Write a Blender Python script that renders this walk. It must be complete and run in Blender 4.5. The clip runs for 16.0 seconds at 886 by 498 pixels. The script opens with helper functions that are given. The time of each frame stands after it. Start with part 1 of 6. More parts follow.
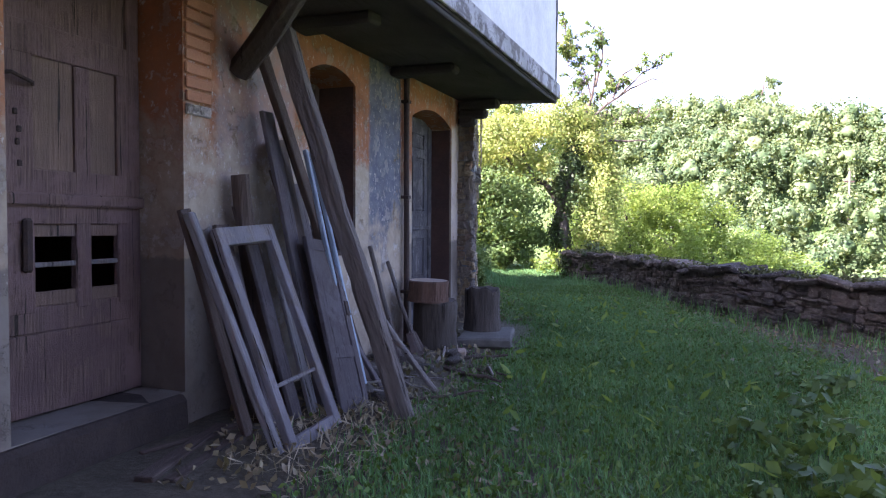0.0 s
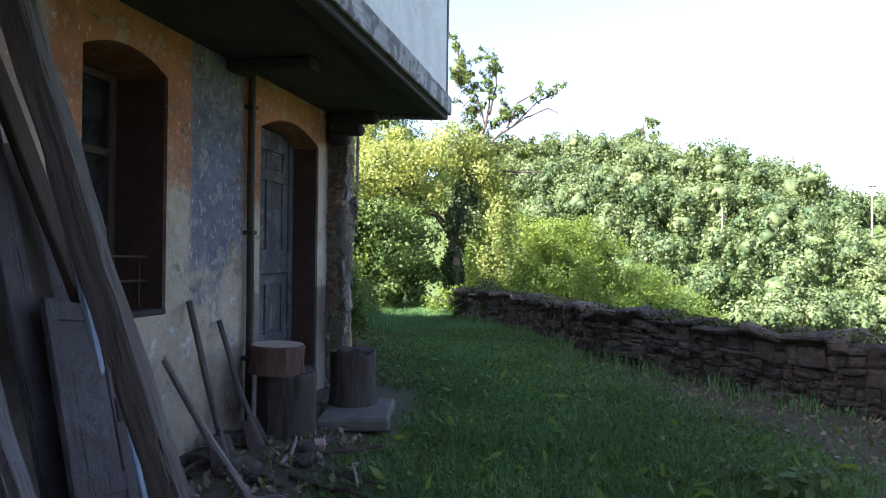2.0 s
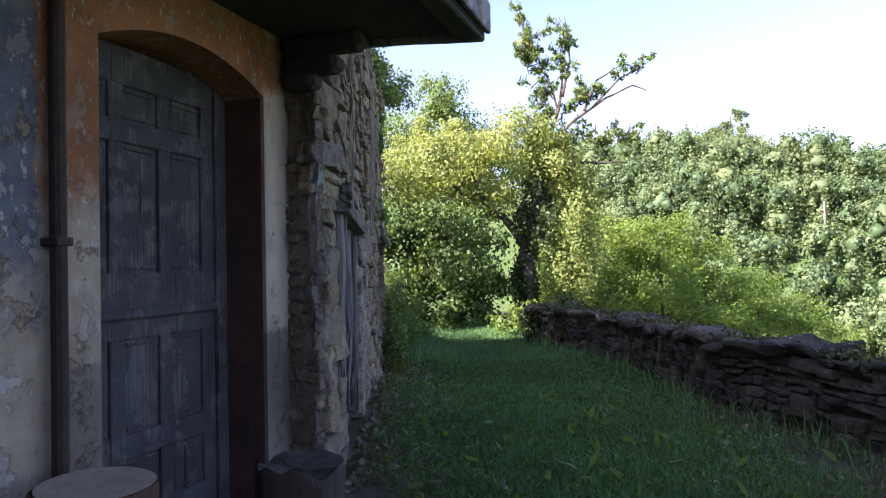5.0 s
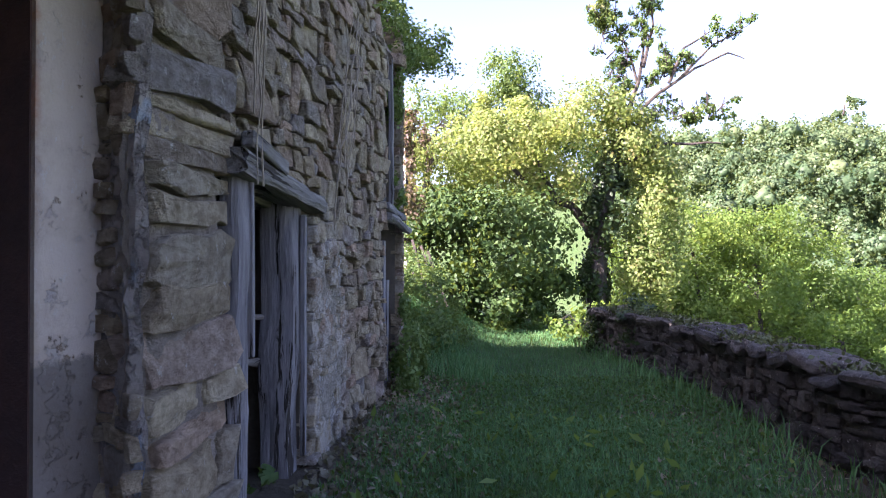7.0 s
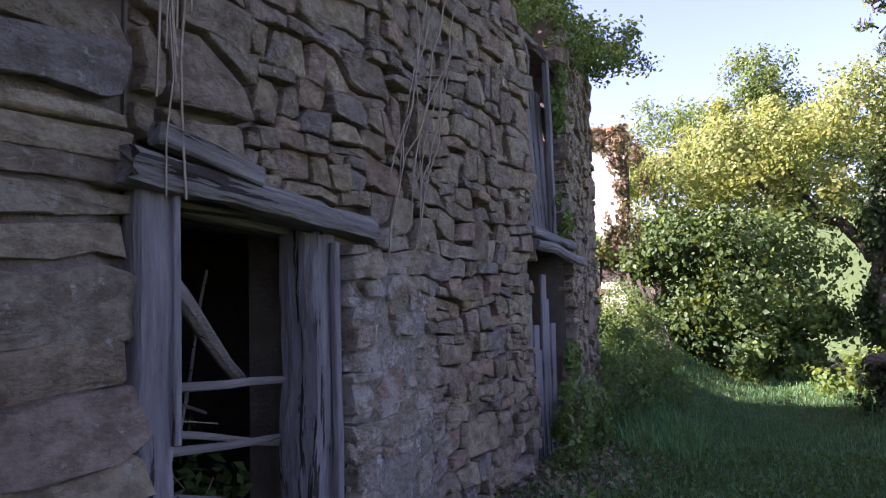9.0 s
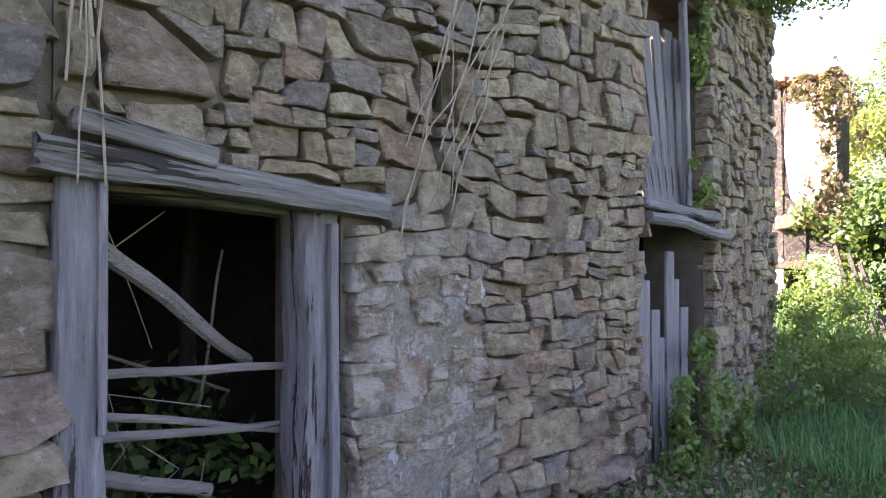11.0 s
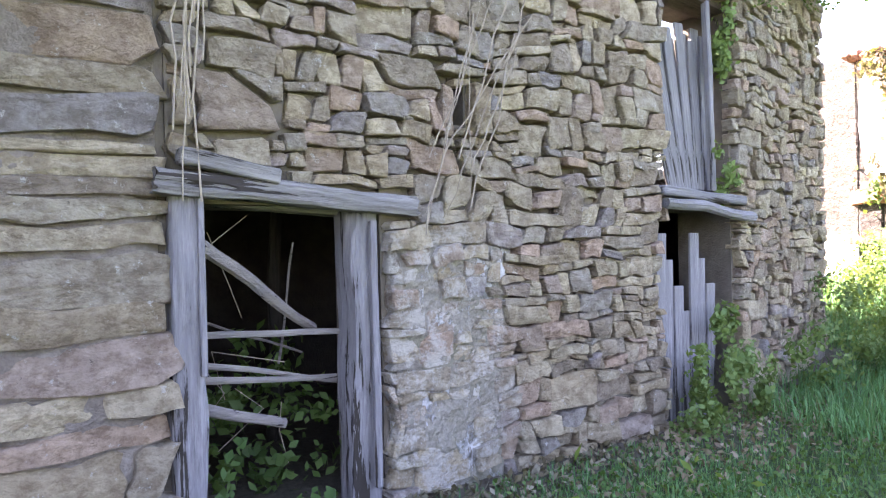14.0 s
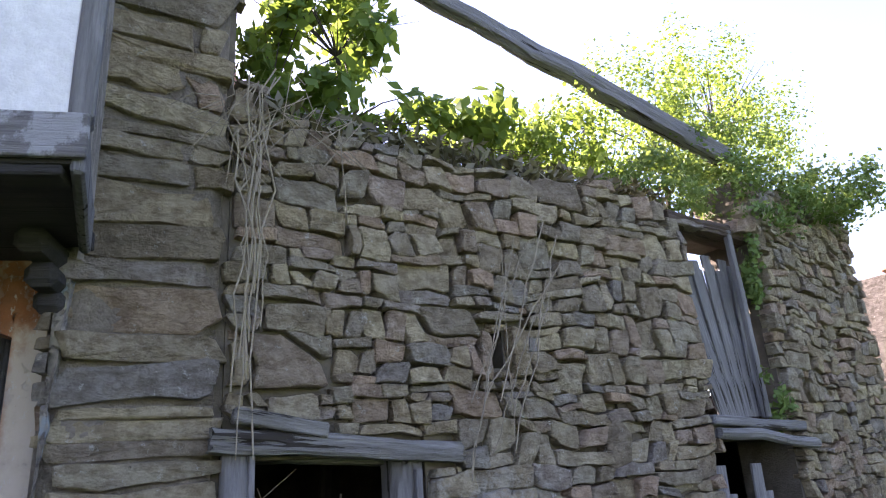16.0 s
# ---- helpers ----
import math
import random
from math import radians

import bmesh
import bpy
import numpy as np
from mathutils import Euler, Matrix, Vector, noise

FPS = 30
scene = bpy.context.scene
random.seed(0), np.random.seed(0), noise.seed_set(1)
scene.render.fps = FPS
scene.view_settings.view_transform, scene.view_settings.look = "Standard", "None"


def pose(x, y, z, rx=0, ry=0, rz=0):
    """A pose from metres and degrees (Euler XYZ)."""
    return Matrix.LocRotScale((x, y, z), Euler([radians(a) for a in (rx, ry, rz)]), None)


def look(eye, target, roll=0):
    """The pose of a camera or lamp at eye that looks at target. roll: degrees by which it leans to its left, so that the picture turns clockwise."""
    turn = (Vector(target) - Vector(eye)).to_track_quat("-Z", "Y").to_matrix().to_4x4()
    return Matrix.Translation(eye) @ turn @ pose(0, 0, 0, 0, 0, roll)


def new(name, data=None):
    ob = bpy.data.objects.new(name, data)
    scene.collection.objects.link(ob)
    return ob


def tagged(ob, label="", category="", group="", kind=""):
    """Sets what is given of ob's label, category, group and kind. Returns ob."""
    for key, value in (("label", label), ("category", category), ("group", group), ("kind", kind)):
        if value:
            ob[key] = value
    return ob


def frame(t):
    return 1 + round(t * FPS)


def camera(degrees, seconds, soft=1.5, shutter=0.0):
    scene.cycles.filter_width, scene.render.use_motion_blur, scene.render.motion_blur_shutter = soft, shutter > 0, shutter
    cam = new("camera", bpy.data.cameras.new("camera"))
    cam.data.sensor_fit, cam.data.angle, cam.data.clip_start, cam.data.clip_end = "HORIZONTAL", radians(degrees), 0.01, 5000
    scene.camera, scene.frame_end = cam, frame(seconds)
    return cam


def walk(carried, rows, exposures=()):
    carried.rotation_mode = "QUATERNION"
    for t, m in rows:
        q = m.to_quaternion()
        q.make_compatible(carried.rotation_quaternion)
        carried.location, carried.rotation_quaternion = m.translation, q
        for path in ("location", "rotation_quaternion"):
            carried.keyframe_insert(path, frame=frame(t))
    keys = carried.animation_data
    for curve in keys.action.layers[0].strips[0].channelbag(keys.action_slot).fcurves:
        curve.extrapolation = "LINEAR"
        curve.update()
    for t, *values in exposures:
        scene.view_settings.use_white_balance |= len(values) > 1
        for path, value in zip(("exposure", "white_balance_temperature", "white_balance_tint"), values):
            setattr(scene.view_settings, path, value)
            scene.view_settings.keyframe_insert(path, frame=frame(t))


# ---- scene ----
cam = camera(64.9, 16.0, 1.1)
PATH = [
    (0, (0.034, 0.022, 1.315), (0.04, 2.021, 1.242), 0.3),
    (0.5, (0.079, 0.365, 1.338), (0.254, 2.356, 1.271), 0.2),
    (1, (0.191, 0.714, 1.395), (0.335, 2.707, 1.324), 0.6),
    (1.5, (0.226, 1.142, 1.416), (0.502, 3.123, 1.445), 1.3),
    (2, (0.303, 1.516, 1.421), (0.61, 3.492, 1.437), 0.6),
    (2.5, (0.461, 1.935, 1.464), (0.763, 3.912, 1.447), -0.6),
    (3, (0.55, 2.304, 1.493), (0.969, 4.259, 1.559), 0.5),
    (3.5, (0.647, 2.789, 1.54), (0.994, 4.755, 1.656), 2.4),
    (4, (0.782, 3.213, 1.54), (0.928, 5.208, 1.577), 0.4),
    (4.2, (0.819, 3.409, 1.528), (0.961, 5.404, 1.573), 0.4),
    (6.3, (1.309, 5.367, 1.42), (1.241, 7.366, 1.455), -2.9),
    (6.5, (1.41, 5.526, 1.42), (1.323, 7.523, 1.478), -1.8),
    (7, (1.616, 5.868, 1.456), (1.445, 7.861, 1.479), 0.0),
    (7.5, (1.777, 6.245, 1.455), (1.511, 8.224, 1.566), 0.7),
    (8, (2.021, 6.65, 1.402), (1.515, 8.582, 1.513), -2.1),
    (8.5, (2.175, 6.984, 1.426), (1.553, 8.881, 1.542), 0.9),
    (9, (2.242, 7.342, 1.437), (1.351, 9.127, 1.583), -1.6),
    (9.2, (2.304, 7.452, 1.408), (1.345, 9.202, 1.551), -4.1),
    (11.3, (2.884, 8.191, 1.542), (1.393, 9.522, 1.601), 0.5),
    (11.5, (2.954, 8.18, 1.528), (1.419, 9.46, 1.606), 0.1),
    (12, (3.044, 8.118, 1.504), (1.476, 9.359, 1.552), -1.7),
    (12.5, (3.146, 8.067, 1.516), (1.624, 9.364, 1.518), -1.8),
    (13, (3.351, 8.125, 1.511), (1.767, 9.345, 1.47), -1.0),
    (13.5, (3.505, 8.106, 1.558), (1.889, 9.284, 1.541), 0.1),
    (14, (3.613, 7.965, 1.556), (2.009, 9.16, 1.55), -1.3),
    (14.5, (3.732, 7.883, 1.565), (2.167, 9.119, 1.705), -0.8),
    (15, (3.802, 7.917, 1.629), (2.207, 9.067, 1.993), -1.4),
    (15.5, (3.839, 7.919, 1.634), (2.246, 9.02, 2.134), -2.3),
    (16, (3.82, 7.923, 1.625), (2.229, 8.955, 2.26), -3.7),
]
walk(cam, [(t, look(eye, target, roll)) for t, eye, target, roll in PATH],
     [(0, 3.45, 6200, 42), (0.5, 3.2, 6200, 40), (1, 3.1, 6200, 38), (1.5, 2.85, 6250, 30), (2.5, 2.8, 6400, 24), (3, 2.8, 6450, 21), (3.5, 2.2, 6350, 14), (4.2, 2.25, 6400, 24), (6.3, 2.95, 6050, 38), (8, 2.75, 6150, 46), (9.2, 2.5, 6200, 52), (11.3, 3.9, 6750, 36), (12, 4.25, 6700, 35), (13, 4.5, 6750, 36), (14, 4.55, 6700, 38), (15, 4.3, 6350, 38), (15.5, 3.95, 6200, 37), (16, 3.25, 6450, 36)])

# ---- light ----
world = bpy.data.worlds.new("world")
scene.world = world
world.use_nodes = True
wn = world.node_tree.nodes
sky = wn.new("ShaderNodeTexSky")
sky.sky_type = "NISHITA"
sky.sun_disc = False
SUN_TO = Vector((-0.74, -0.36, 0.57)).normalized()
sky.sun_elevation = math.asin(SUN_TO.z)
sky.sun_rotation = math.atan2(SUN_TO.x, SUN_TO.y)
sky.dust_density = 2.0
sky.ozone_density = 1.0
wn["Background"].inputs["Strength"].default_value = 0.075
world.node_tree.links.new(sky.outputs[0], wn["Background"].inputs["Color"])
sun = new("sun", bpy.data.lights.new("sun", "SUN"))
sun.data.energy = 5.0
sun.data.angle = radians(0.6)
sun.data.color = (1.0, 0.93, 0.80)
sun.matrix_world = look(SUN_TO * 50, (0, 0, 0))

# ---- materials ----
def material(name, rough=0.85, metal=0.0):
    m = bpy.data.materials.new(name)
    m.use_nodes = True
    nt = m.node_tree
    bsdf = nt.nodes["Principled BSDF"]
    bsdf.inputs["Roughness"].default_value = rough
    bsdf.inputs["Metallic"].default_value = metal
    bsdf.inputs["Specular IOR Level"].default_value = 0.25
    return m, nt, bsdf


def node(nt, kind, **values):
    n = nt.nodes.new(kind)
    for k, v in values.items():
        if k in n.inputs:
            n.inputs[k].default_value = v
    return n


def coords(nt, scale=(1, 1, 1), what="Object"):
    tc = nt.nodes.new("ShaderNodeTexCoord")
    mp = nt.nodes.new("ShaderNodeMapping")
    mp.inputs["Scale"].default_value = scale
    nt.links.new(tc.outputs[what], mp.inputs["Vector"])
    return mp.outputs["Vector"]


def world_coords(nt, scale=(1, 1, 1)):
    g = nt.nodes.new("ShaderNodeNewGeometry")
    mp = nt.nodes.new("ShaderNodeMapping")
    mp.inputs["Scale"].default_value = scale
    nt.links.new(g.outputs["Position"], mp.inputs["Vector"])
    return mp.outputs["Vector"]


def noise_fac(nt, vec, scale, detail=5.0, rough=0.6, lo=0.4, hi=0.6):
    n = node(nt, "ShaderNodeTexNoise", Scale=scale, Detail=detail, Roughness=rough)
    nt.links.new(vec, n.inputs["Vector"])
    r = nt.nodes.new("ShaderNodeMapRange")
    r.interpolation_type = "SMOOTHSTEP"
    r.inputs["From Min"].default_value, r.inputs["From Max"].default_value = lo, hi
    nt.links.new(n.outputs["Fac"], r.inputs["Value"])
    return r.outputs["Result"]


def mix(nt, fac, a, b, blend="MIX"):
    m = nt.nodes.new("ShaderNodeMix")
    m.data_type = "RGBA"
    m.blend_type = blend
    for sock, v in ((m.inputs["Factor"], fac), (m.inputs[6], a), (m.inputs[7], b)):
        if isinstance(v, (tuple, list)):
            sock.default_value = (*v, 1) if len(v) == 3 else v
        elif isinstance(v, (int, float)):
            sock.default_value = v
        else:
            nt.links.new(v, sock)
    return m.outputs[2]


def arith(nt, op, a, b):
    m = nt.nodes.new("ShaderNodeMath")
    m.operation = op
    for sock, v in ((m.inputs[0], a), (m.inputs[1], b)):
        if isinstance(v, (int, float)):
            sock.default_value = v
        else:
            nt.links.new(v, sock)
    return m.outputs[0]


def band(nt, value, lo, hi):
    r = nt.nodes.new("ShaderNodeMapRange")
    r.interpolation_type = "SMOOTHSTEP"
    r.inputs["From Min"].default_value, r.inputs["From Max"].default_value = lo, hi
    nt.links.new(value, r.inputs["Value"])
    return r.outputs["Result"]


def finish(nt, bsdf, colour, height=None, strength=0.5, dist=0.01):
    nt.links.new(colour, bsdf.inputs["Base Color"])
    if height is not None:
        b = node(nt, "ShaderNodeBump", Strength=strength, Distance=dist)
        nt.links.new(height, b.inputs["Height"])
        nt.links.new(b.outputs["Normal"], bsdf.inputs["Normal"])


def object_random(nt):
    return nt.nodes.new("ShaderNodeObjectInfo").outputs["Random"]


def island_random(nt):
    return nt.nodes.new("ShaderNodeNewGeometry").outputs["Random Per Island"]


def ramp(nt, fac, stops):
    r = nt.nodes.new("ShaderNodeValToRGB")
    e = r.color_ramp.elements
    while len(e) < len(stops):
        e.new(0.5)
    for el, (p, c) in zip(e, stops):
        el.position, el.color = p, (*c, 1)
    nt.links.new(fac, r.inputs["Fac"])
    return r.outputs["Color"]


def wood_mat(name, a, b, dark=(0.03, 0.025, 0.02), along="Z", rough=0.85, paint=None, paint_amount=0.5, fine=1.0, check=0.63):
    """Weathered timber with long grain, cracks and stains, and old paint on it where given."""
    m, nt, bsdf = material(name, rough)
    sc = {"X": (2.2, 80, 80), "Y": (80, 2.2, 80), "Z": (80, 80, 2.2)}[along]
    vec = coords(nt, [c * fine if c > 10 else c for c in sc])
    grain = noise_fac(nt, vec, 1.0, 10, 0.75, 0.32, 0.68)
    crack = noise_fac(nt, vec, 0.5, 6, 0.65, check, check + 0.03)
    stain = noise_fac(nt, coords(nt), 2.2, 5, 0.6, 0.35, 0.65)
    col = mix(nt, grain, a, b)
    if paint:
        worn = noise_fac(nt, coords(nt), 5.0, 8, 0.7, 0.62 - 0.3 * paint_amount, 0.70 - 0.3 * paint_amount)
        col = mix(nt, worn, col, mix(nt, stain, paint, [c * 0.7 for c in paint]))
    else:
        col = mix(nt, stain, col, [0.62 * c for c in a])
    col = mix(nt, crack, col, dark)
    finish(nt, bsdf, col, mix(nt, crack, grain, (0, 0, 0)), 1.0, 0.008)
    return m


def stone_mat(name, stops, lichen=0.5, rnd=object_random, lime=False):
    """Rough sandstone: each piece its own tone, with grain, lichen and lime on it."""
    m, nt, bsdf = material(name, 0.92)
    vec = world_coords(nt)
    col = ramp(nt, rnd(nt), stops)
    fine = noise_fac(nt, vec, 38, 8, 0.7, 0.25, 0.75)
    broad = noise_fac(nt, vec, 5.5, 6, 0.65, 0.35, 0.65)
    col = mix(nt, arith(nt, "MULTIPLY", fine, 0.5), col, (0.62, 0.60, 0.57), "MULTIPLY")
    col = mix(nt, noise_fac(nt, world_coords(nt, (1, 1, 1.6)), 10, 7, 0.68, 0.42, 0.62), col, (0.66, 0.63, 0.60), "MULTIPLY")
    col = mix(nt, arith(nt, "MULTIPLY", broad, 0.5), col, (0.55, 0.52, 0.50), "MULTIPLY")
    lich = noise_fac(nt, vec, 15, 10, 0.78, 0.61 - 0.06 * lichen, 0.66)
    col = mix(nt, arith(nt, "MULTIPLY", lich, 0.75), col, (0.60, 0.58, 0.50))
    moss = noise_fac(nt, vec, 3.1, 8, 0.75, 0.60, 0.72)
    col = mix(nt, arith(nt, "MULTIPLY", moss, 0.4), col, (0.15, 0.15, 0.075))
    if lime:
        sep = nt.nodes.new("ShaderNodeSeparateXYZ")
        nt.links.new(vec, sep.inputs[0])
        wob = noise_fac(nt, vec, 2.0, 6, 0.7, 0.2, 0.8)
        off = arith(nt, "ABSOLUTE", arith(nt, "SUBTRACT", arith(nt, "ADD", sep.outputs["Y"], arith(nt, "MULTIPLY", wob, 0.3)), 10.35), 0)
        zone = arith(nt, "MULTIPLY", band(nt, off, 0.75, 0.25), band(nt, sep.outputs["Z"], 2.0, 1.4))
        spots = noise_fac(nt, vec, 6.5, 10, 0.75, 0.44, 0.60)
        col = mix(nt, arith(nt, "MULTIPLY", arith(nt, "MULTIPLY", zone, spots), 0.8), col, (0.60, 0.57, 0.49))
    chips = noise_fac(nt, world_coords(nt, (1, 1, 1.4)), 13, 12, 0.72, 0.3, 0.7)
    pits = noise_fac(nt, world_coords(nt, (1, 1, 1.7)), 19, 9, 0.75, 0.63, 0.68)
    col = mix(nt, arith(nt, "MULTIPLY", pits, 0.7), col, (0.09, 0.075, 0.06))
    h = arith(nt, "SUBTRACT", arith(nt, "ADD", arith(nt, "MULTIPLY", fine, 0.3), chips), arith(nt, "MULTIPLY", pits, 0.8))
    finish(nt, bsdf, col, h, 1.0, 0.03)
    return m


def leaf_mat(name, stops, glow=0.35, rough=0.55):
    """Leaves: each its own tone; light passes through the blade."""
    m, nt, bsdf = material(name, rough)
    col = ramp(nt, island_random(nt), stops)
    patch = noise_fac(nt, world_coords(nt), 0.9, 4, 0.6, 0.35, 0.65)
    col = mix(nt, arith(nt, "MULTIPLY", patch, 0.5), col, (0.55, 0.62, 0.5), "MULTIPLY")
    col = mix(nt, noise_fac(nt, world_coords(nt), 0.17, 4, 0.6, 0.44, 0.58), col, (0.58, 0.68, 0.70), "MULTIPLY")
    nt.links.new(col, bsdf.inputs["Base Color"])
    tr = nt.nodes.new("ShaderNodeBsdfTranslucent")
    nt.links.new(mix(nt, 0.35, col, (0.30, 0.34, 0.02)), tr.inputs["Color"])
    ms = node(nt, "ShaderNodeMixShader", Fac=glow)
    nt.links.new(bsdf.outputs[0], ms.inputs[1])
    nt.links.new(tr.outputs[0], ms.inputs[2])
    nt.links.new(ms.outputs[0], nt.nodes["Material Output"].inputs["Surface"])
    return m


def facade_mat():
    """Flaking limewash in local coordinates of the house front: X out, Y along, Z up."""
    m, nt, bsdf = material("flaking_plaster", 0.92)
    vec = coords(nt)
    sep = nt.nodes.new("ShaderNodeSeparateXYZ")
    nt.links.new(vec, sep.inputs[0])
    n1 = noise_fac(nt, vec, 3.0, 7, 0.65, 0.2, 0.8)
    n2 = noise_fac(nt, vec, 9.0, 9, 0.7, 0.2, 0.8)
    z = arith(nt, "ADD", sep.outputs["Z"], arith(nt, "MULTIPLY", arith(nt, "SUBTRACT", n1, 0.5), 0.9))
    y = arith(nt, "ADD", sep.outputs["Y"], arith(nt, "MULTIPLY", arith(nt, "SUBTRACT", n2, 0.5), 0.04))
    cream = mix(nt, n2, (0.37, 0.325, 0.255), (0.26, 0.21, 0.155))
    orange = mix(nt, n2, (0.36, 0.14, 0.062), (0.26, 0.135, 0.078))
    col = mix(nt, band(nt, z, 1.55, 2.05), cream, orange)
    blue = mix(nt, n2, (0.07, 0.082, 0.12), (0.15, 0.16, 0.18))
    bluezone = arith(nt, "MULTIPLY", arith(nt, "MULTIPLY", band(nt, y, 0.24, 0.30), band(nt, y, 0.93, 0.90)), band(nt, z, 1.0, 1.45))
    col = mix(nt, bluezone, col, blue)
    blue2 = arith(nt, "MULTIPLY", arith(nt, "MULTIPLY", band(nt, y, -1.74, -1.68), band(nt, y, -0.86, -0.92)), band(nt, z, 1.5, 2.0))
    col = mix(nt, arith(nt, "MULTIPLY", blue2, n1), col, (0.26, 0.28, 0.30))
    end = arith(nt, "MULTIPLY", band(nt, y, 2.28, 2.34), band(nt, z, 2.7, 2.2))
    col = mix(nt, end, col, (0.46, 0.40, 0.33))
    flake = noise_fac(nt, vec, 6.0, 10, 0.72, 0.555, 0.575)
    low = band(nt, z, 2.3, 0.5)
    fl = arith(nt, "MULTIPLY", flake, arith(nt, "ADD", 0.35, arith(nt, "MULTIPLY", low, 0.6)))
    col = mix(nt, fl, col, mix(nt, n2, (0.50, 0.48, 0.44), (0.33, 0.31, 0.29)))
    bare = noise_fac(nt, vec, 4.3, 10, 0.7, 0.60, 0.62)
    col = mix(nt, arith(nt, "MULTIPLY", bare, 0.8), col, (0.25, 0.19, 0.13))
    plinth = band(nt, arith(nt, "ADD", sep.outputs["Z"], arith(nt, "MULTIPLY", n2, 0.06)), 1.16, 1.13)
    sides = arith(nt, "MAXIMUM", band(nt, y, -1.2, -1.3), band(nt, y, 1.0, 1.05))
    col = mix(nt, arith(nt, "MULTIPLY", arith(nt, "MULTIPLY", plinth, sides), 0.85), col, mix(nt, n1, (0.13, 0.12, 0.105), (0.21, 0.19, 0.165)))
    scratch = noise_fac(nt, coords(nt, (1, 1.6, 0.9)), 17, 9, 0.75, 0.585, 0.605)
    upper = band(nt, z, 0.9, 1.5)
    col = mix(nt, arith(nt, "MULTIPLY", arith(nt, "MULTIPLY", scratch, upper), 0.75), col, (0.46, 0.44, 0.40))
    grime = noise_fac(nt, vec, 1.5, 9, 0.68, 0.42, 0.66)
    col = mix(nt, arith(nt, "MULTIPLY", grime, 0.75), col, (0.50, 0.45, 0.40), "MULTIPLY")
    h = arith(nt, "SUBTRACT", arith(nt, "MULTIPLY", n2, 0.4), arith(nt, "ADD", arith(nt, "MULTIPLY", fl, 0.5), bare))
    finish(nt, bsdf, col, h, 0.8, 0.012)
    return m


M_FACADE = facade_mat()
STONE_TONES = [(0.0, (0.35, 0.29, 0.21)), (0.15, (0.58, 0.48, 0.31)), (0.32, (0.44, 0.385, 0.29)), (0.48, (0.68, 0.585, 0.39)), (0.62, (0.40, 0.34, 0.25)), (0.76, (0.60, 0.44, 0.31)), (0.88, (0.40, 0.37, 0.33)), (1.0, (0.56, 0.49, 0.33))]
M_STONE = stone_mat("sandstone", STONE_TONES, 0.5, object_random, True)
M_STONE_J = stone_mat("sandstone_rest", STONE_TONES, 0.5, island_random, True)
DARK_TONES = [(0.0, (0.085, 0.078, 0.07)), (0.5, (0.14, 0.127, 0.11)), (1.0, (0.21, 0.19, 0.165))]
M_OLDSTONE = stone_mat("mossy_stone", DARK_TONES, 0.2, object_random)
M_OLDSTONE_J = stone_mat("mossy_stone_rest", DARK_TONES, 0.2, island_random)


def plain_mat(name, a, b, scale=4.0, rough=0.9, bump=0.5, dist=0.01):
    m, nt, bsdf = material(name, rough)
    vec = coords(nt)
    n1 = noise_fac(nt, vec, scale, 8, 0.65, 0.3, 0.7)
    n2 = noise_fac(nt, vec, scale * 9, 6, 0.7, 0.3, 0.7)
    col = mix(nt, n1, a, b)
    col = mix(nt, arith(nt, "MULTIPLY", n2, 0.3), col, [c * 0.5 for c in a])
    finish(nt, bsdf, col, arith(nt, "ADD", n1, n2), bump, dist)
    return m


# mortar taken down to near black: indoor shade is put into this colour
M_INSIDE_DARK = plain_mat("mortar_shade_dark", (0.075, 0.062, 0.048), (0.04, 0.033, 0.027), 6)
M_BED = plain_mat("bedding_mortar", (0.17, 0.145, 0.11), (0.10, 0.085, 0.065), 6)
M_PALE_BED = plain_mat("pale_lime_mortar", (0.42, 0.36, 0.29), (0.25, 0.21, 0.165), 7, 0.95, 1.0, 0.02)
M_PLASTER_IN = plain_mat("inner_plaster", (0.28, 0.17, 0.13), (0.18, 0.11, 0.09), 3)
M_REVEAL = plain_mat("red_reveal", (0.105, 0.058, 0.046), (0.065, 0.044, 0.038), 3)
M_WHITE = plain_mat("chalky_white_paint", (0.74, 0.74, 0.73), (0.58, 0.58, 0.57), 2.2, 0.85, 0.4)
M_CONCRETE = plain_mat("old_concrete", (0.22, 0.205, 0.185), (0.14, 0.13, 0.12), 5)

M_SUNRENDER = plain_mat("pale_render", (0.70, 0.66, 0.60), (0.52, 0.46, 0.40), 3)
M_ROOF = plain_mat("clay_tile", (0.36, 0.17, 0.10), (0.25, 0.13, 0.09), 8)
M_IRON = plain_mat("rusty_iron", (0.07, 0.045, 0.035), (0.04, 0.03, 0.028), 20, 0.7)
M_PLASTIC = plain_mat("white_plastic", (0.75, 0.75, 0.75), (0.65, 0.65, 0.66), 9, 0.5)
M_GREY_WOOD = wood_mat("grey_timber", (0.29, 0.285, 0.285), (0.10, 0.096, 0.094), fine=0.45, check=0.60)
M_GREY_WOOD_Y = wood_mat("grey_timber_lying", (0.34, 0.33, 0.32), (0.20, 0.195, 0.19), along="Y")
M_BROWN_WOOD = wood_mat("brown_timber", (0.135, 0.10, 0.08), (0.07, 0.052, 0.042), fine=0.6)
M_BROWN_WOOD_Y = wood_mat("brown_timber_lying", (0.19, 0.15, 0.115), (0.12, 0.095, 0.075), along="Y")
M_DOOR = wood_mat("old_door_paint", (0.25, 0.17, 0.145), (0.10, 0.066, 0.058), paint=(0.22, 0.145, 0.135), paint_amount=0.55)
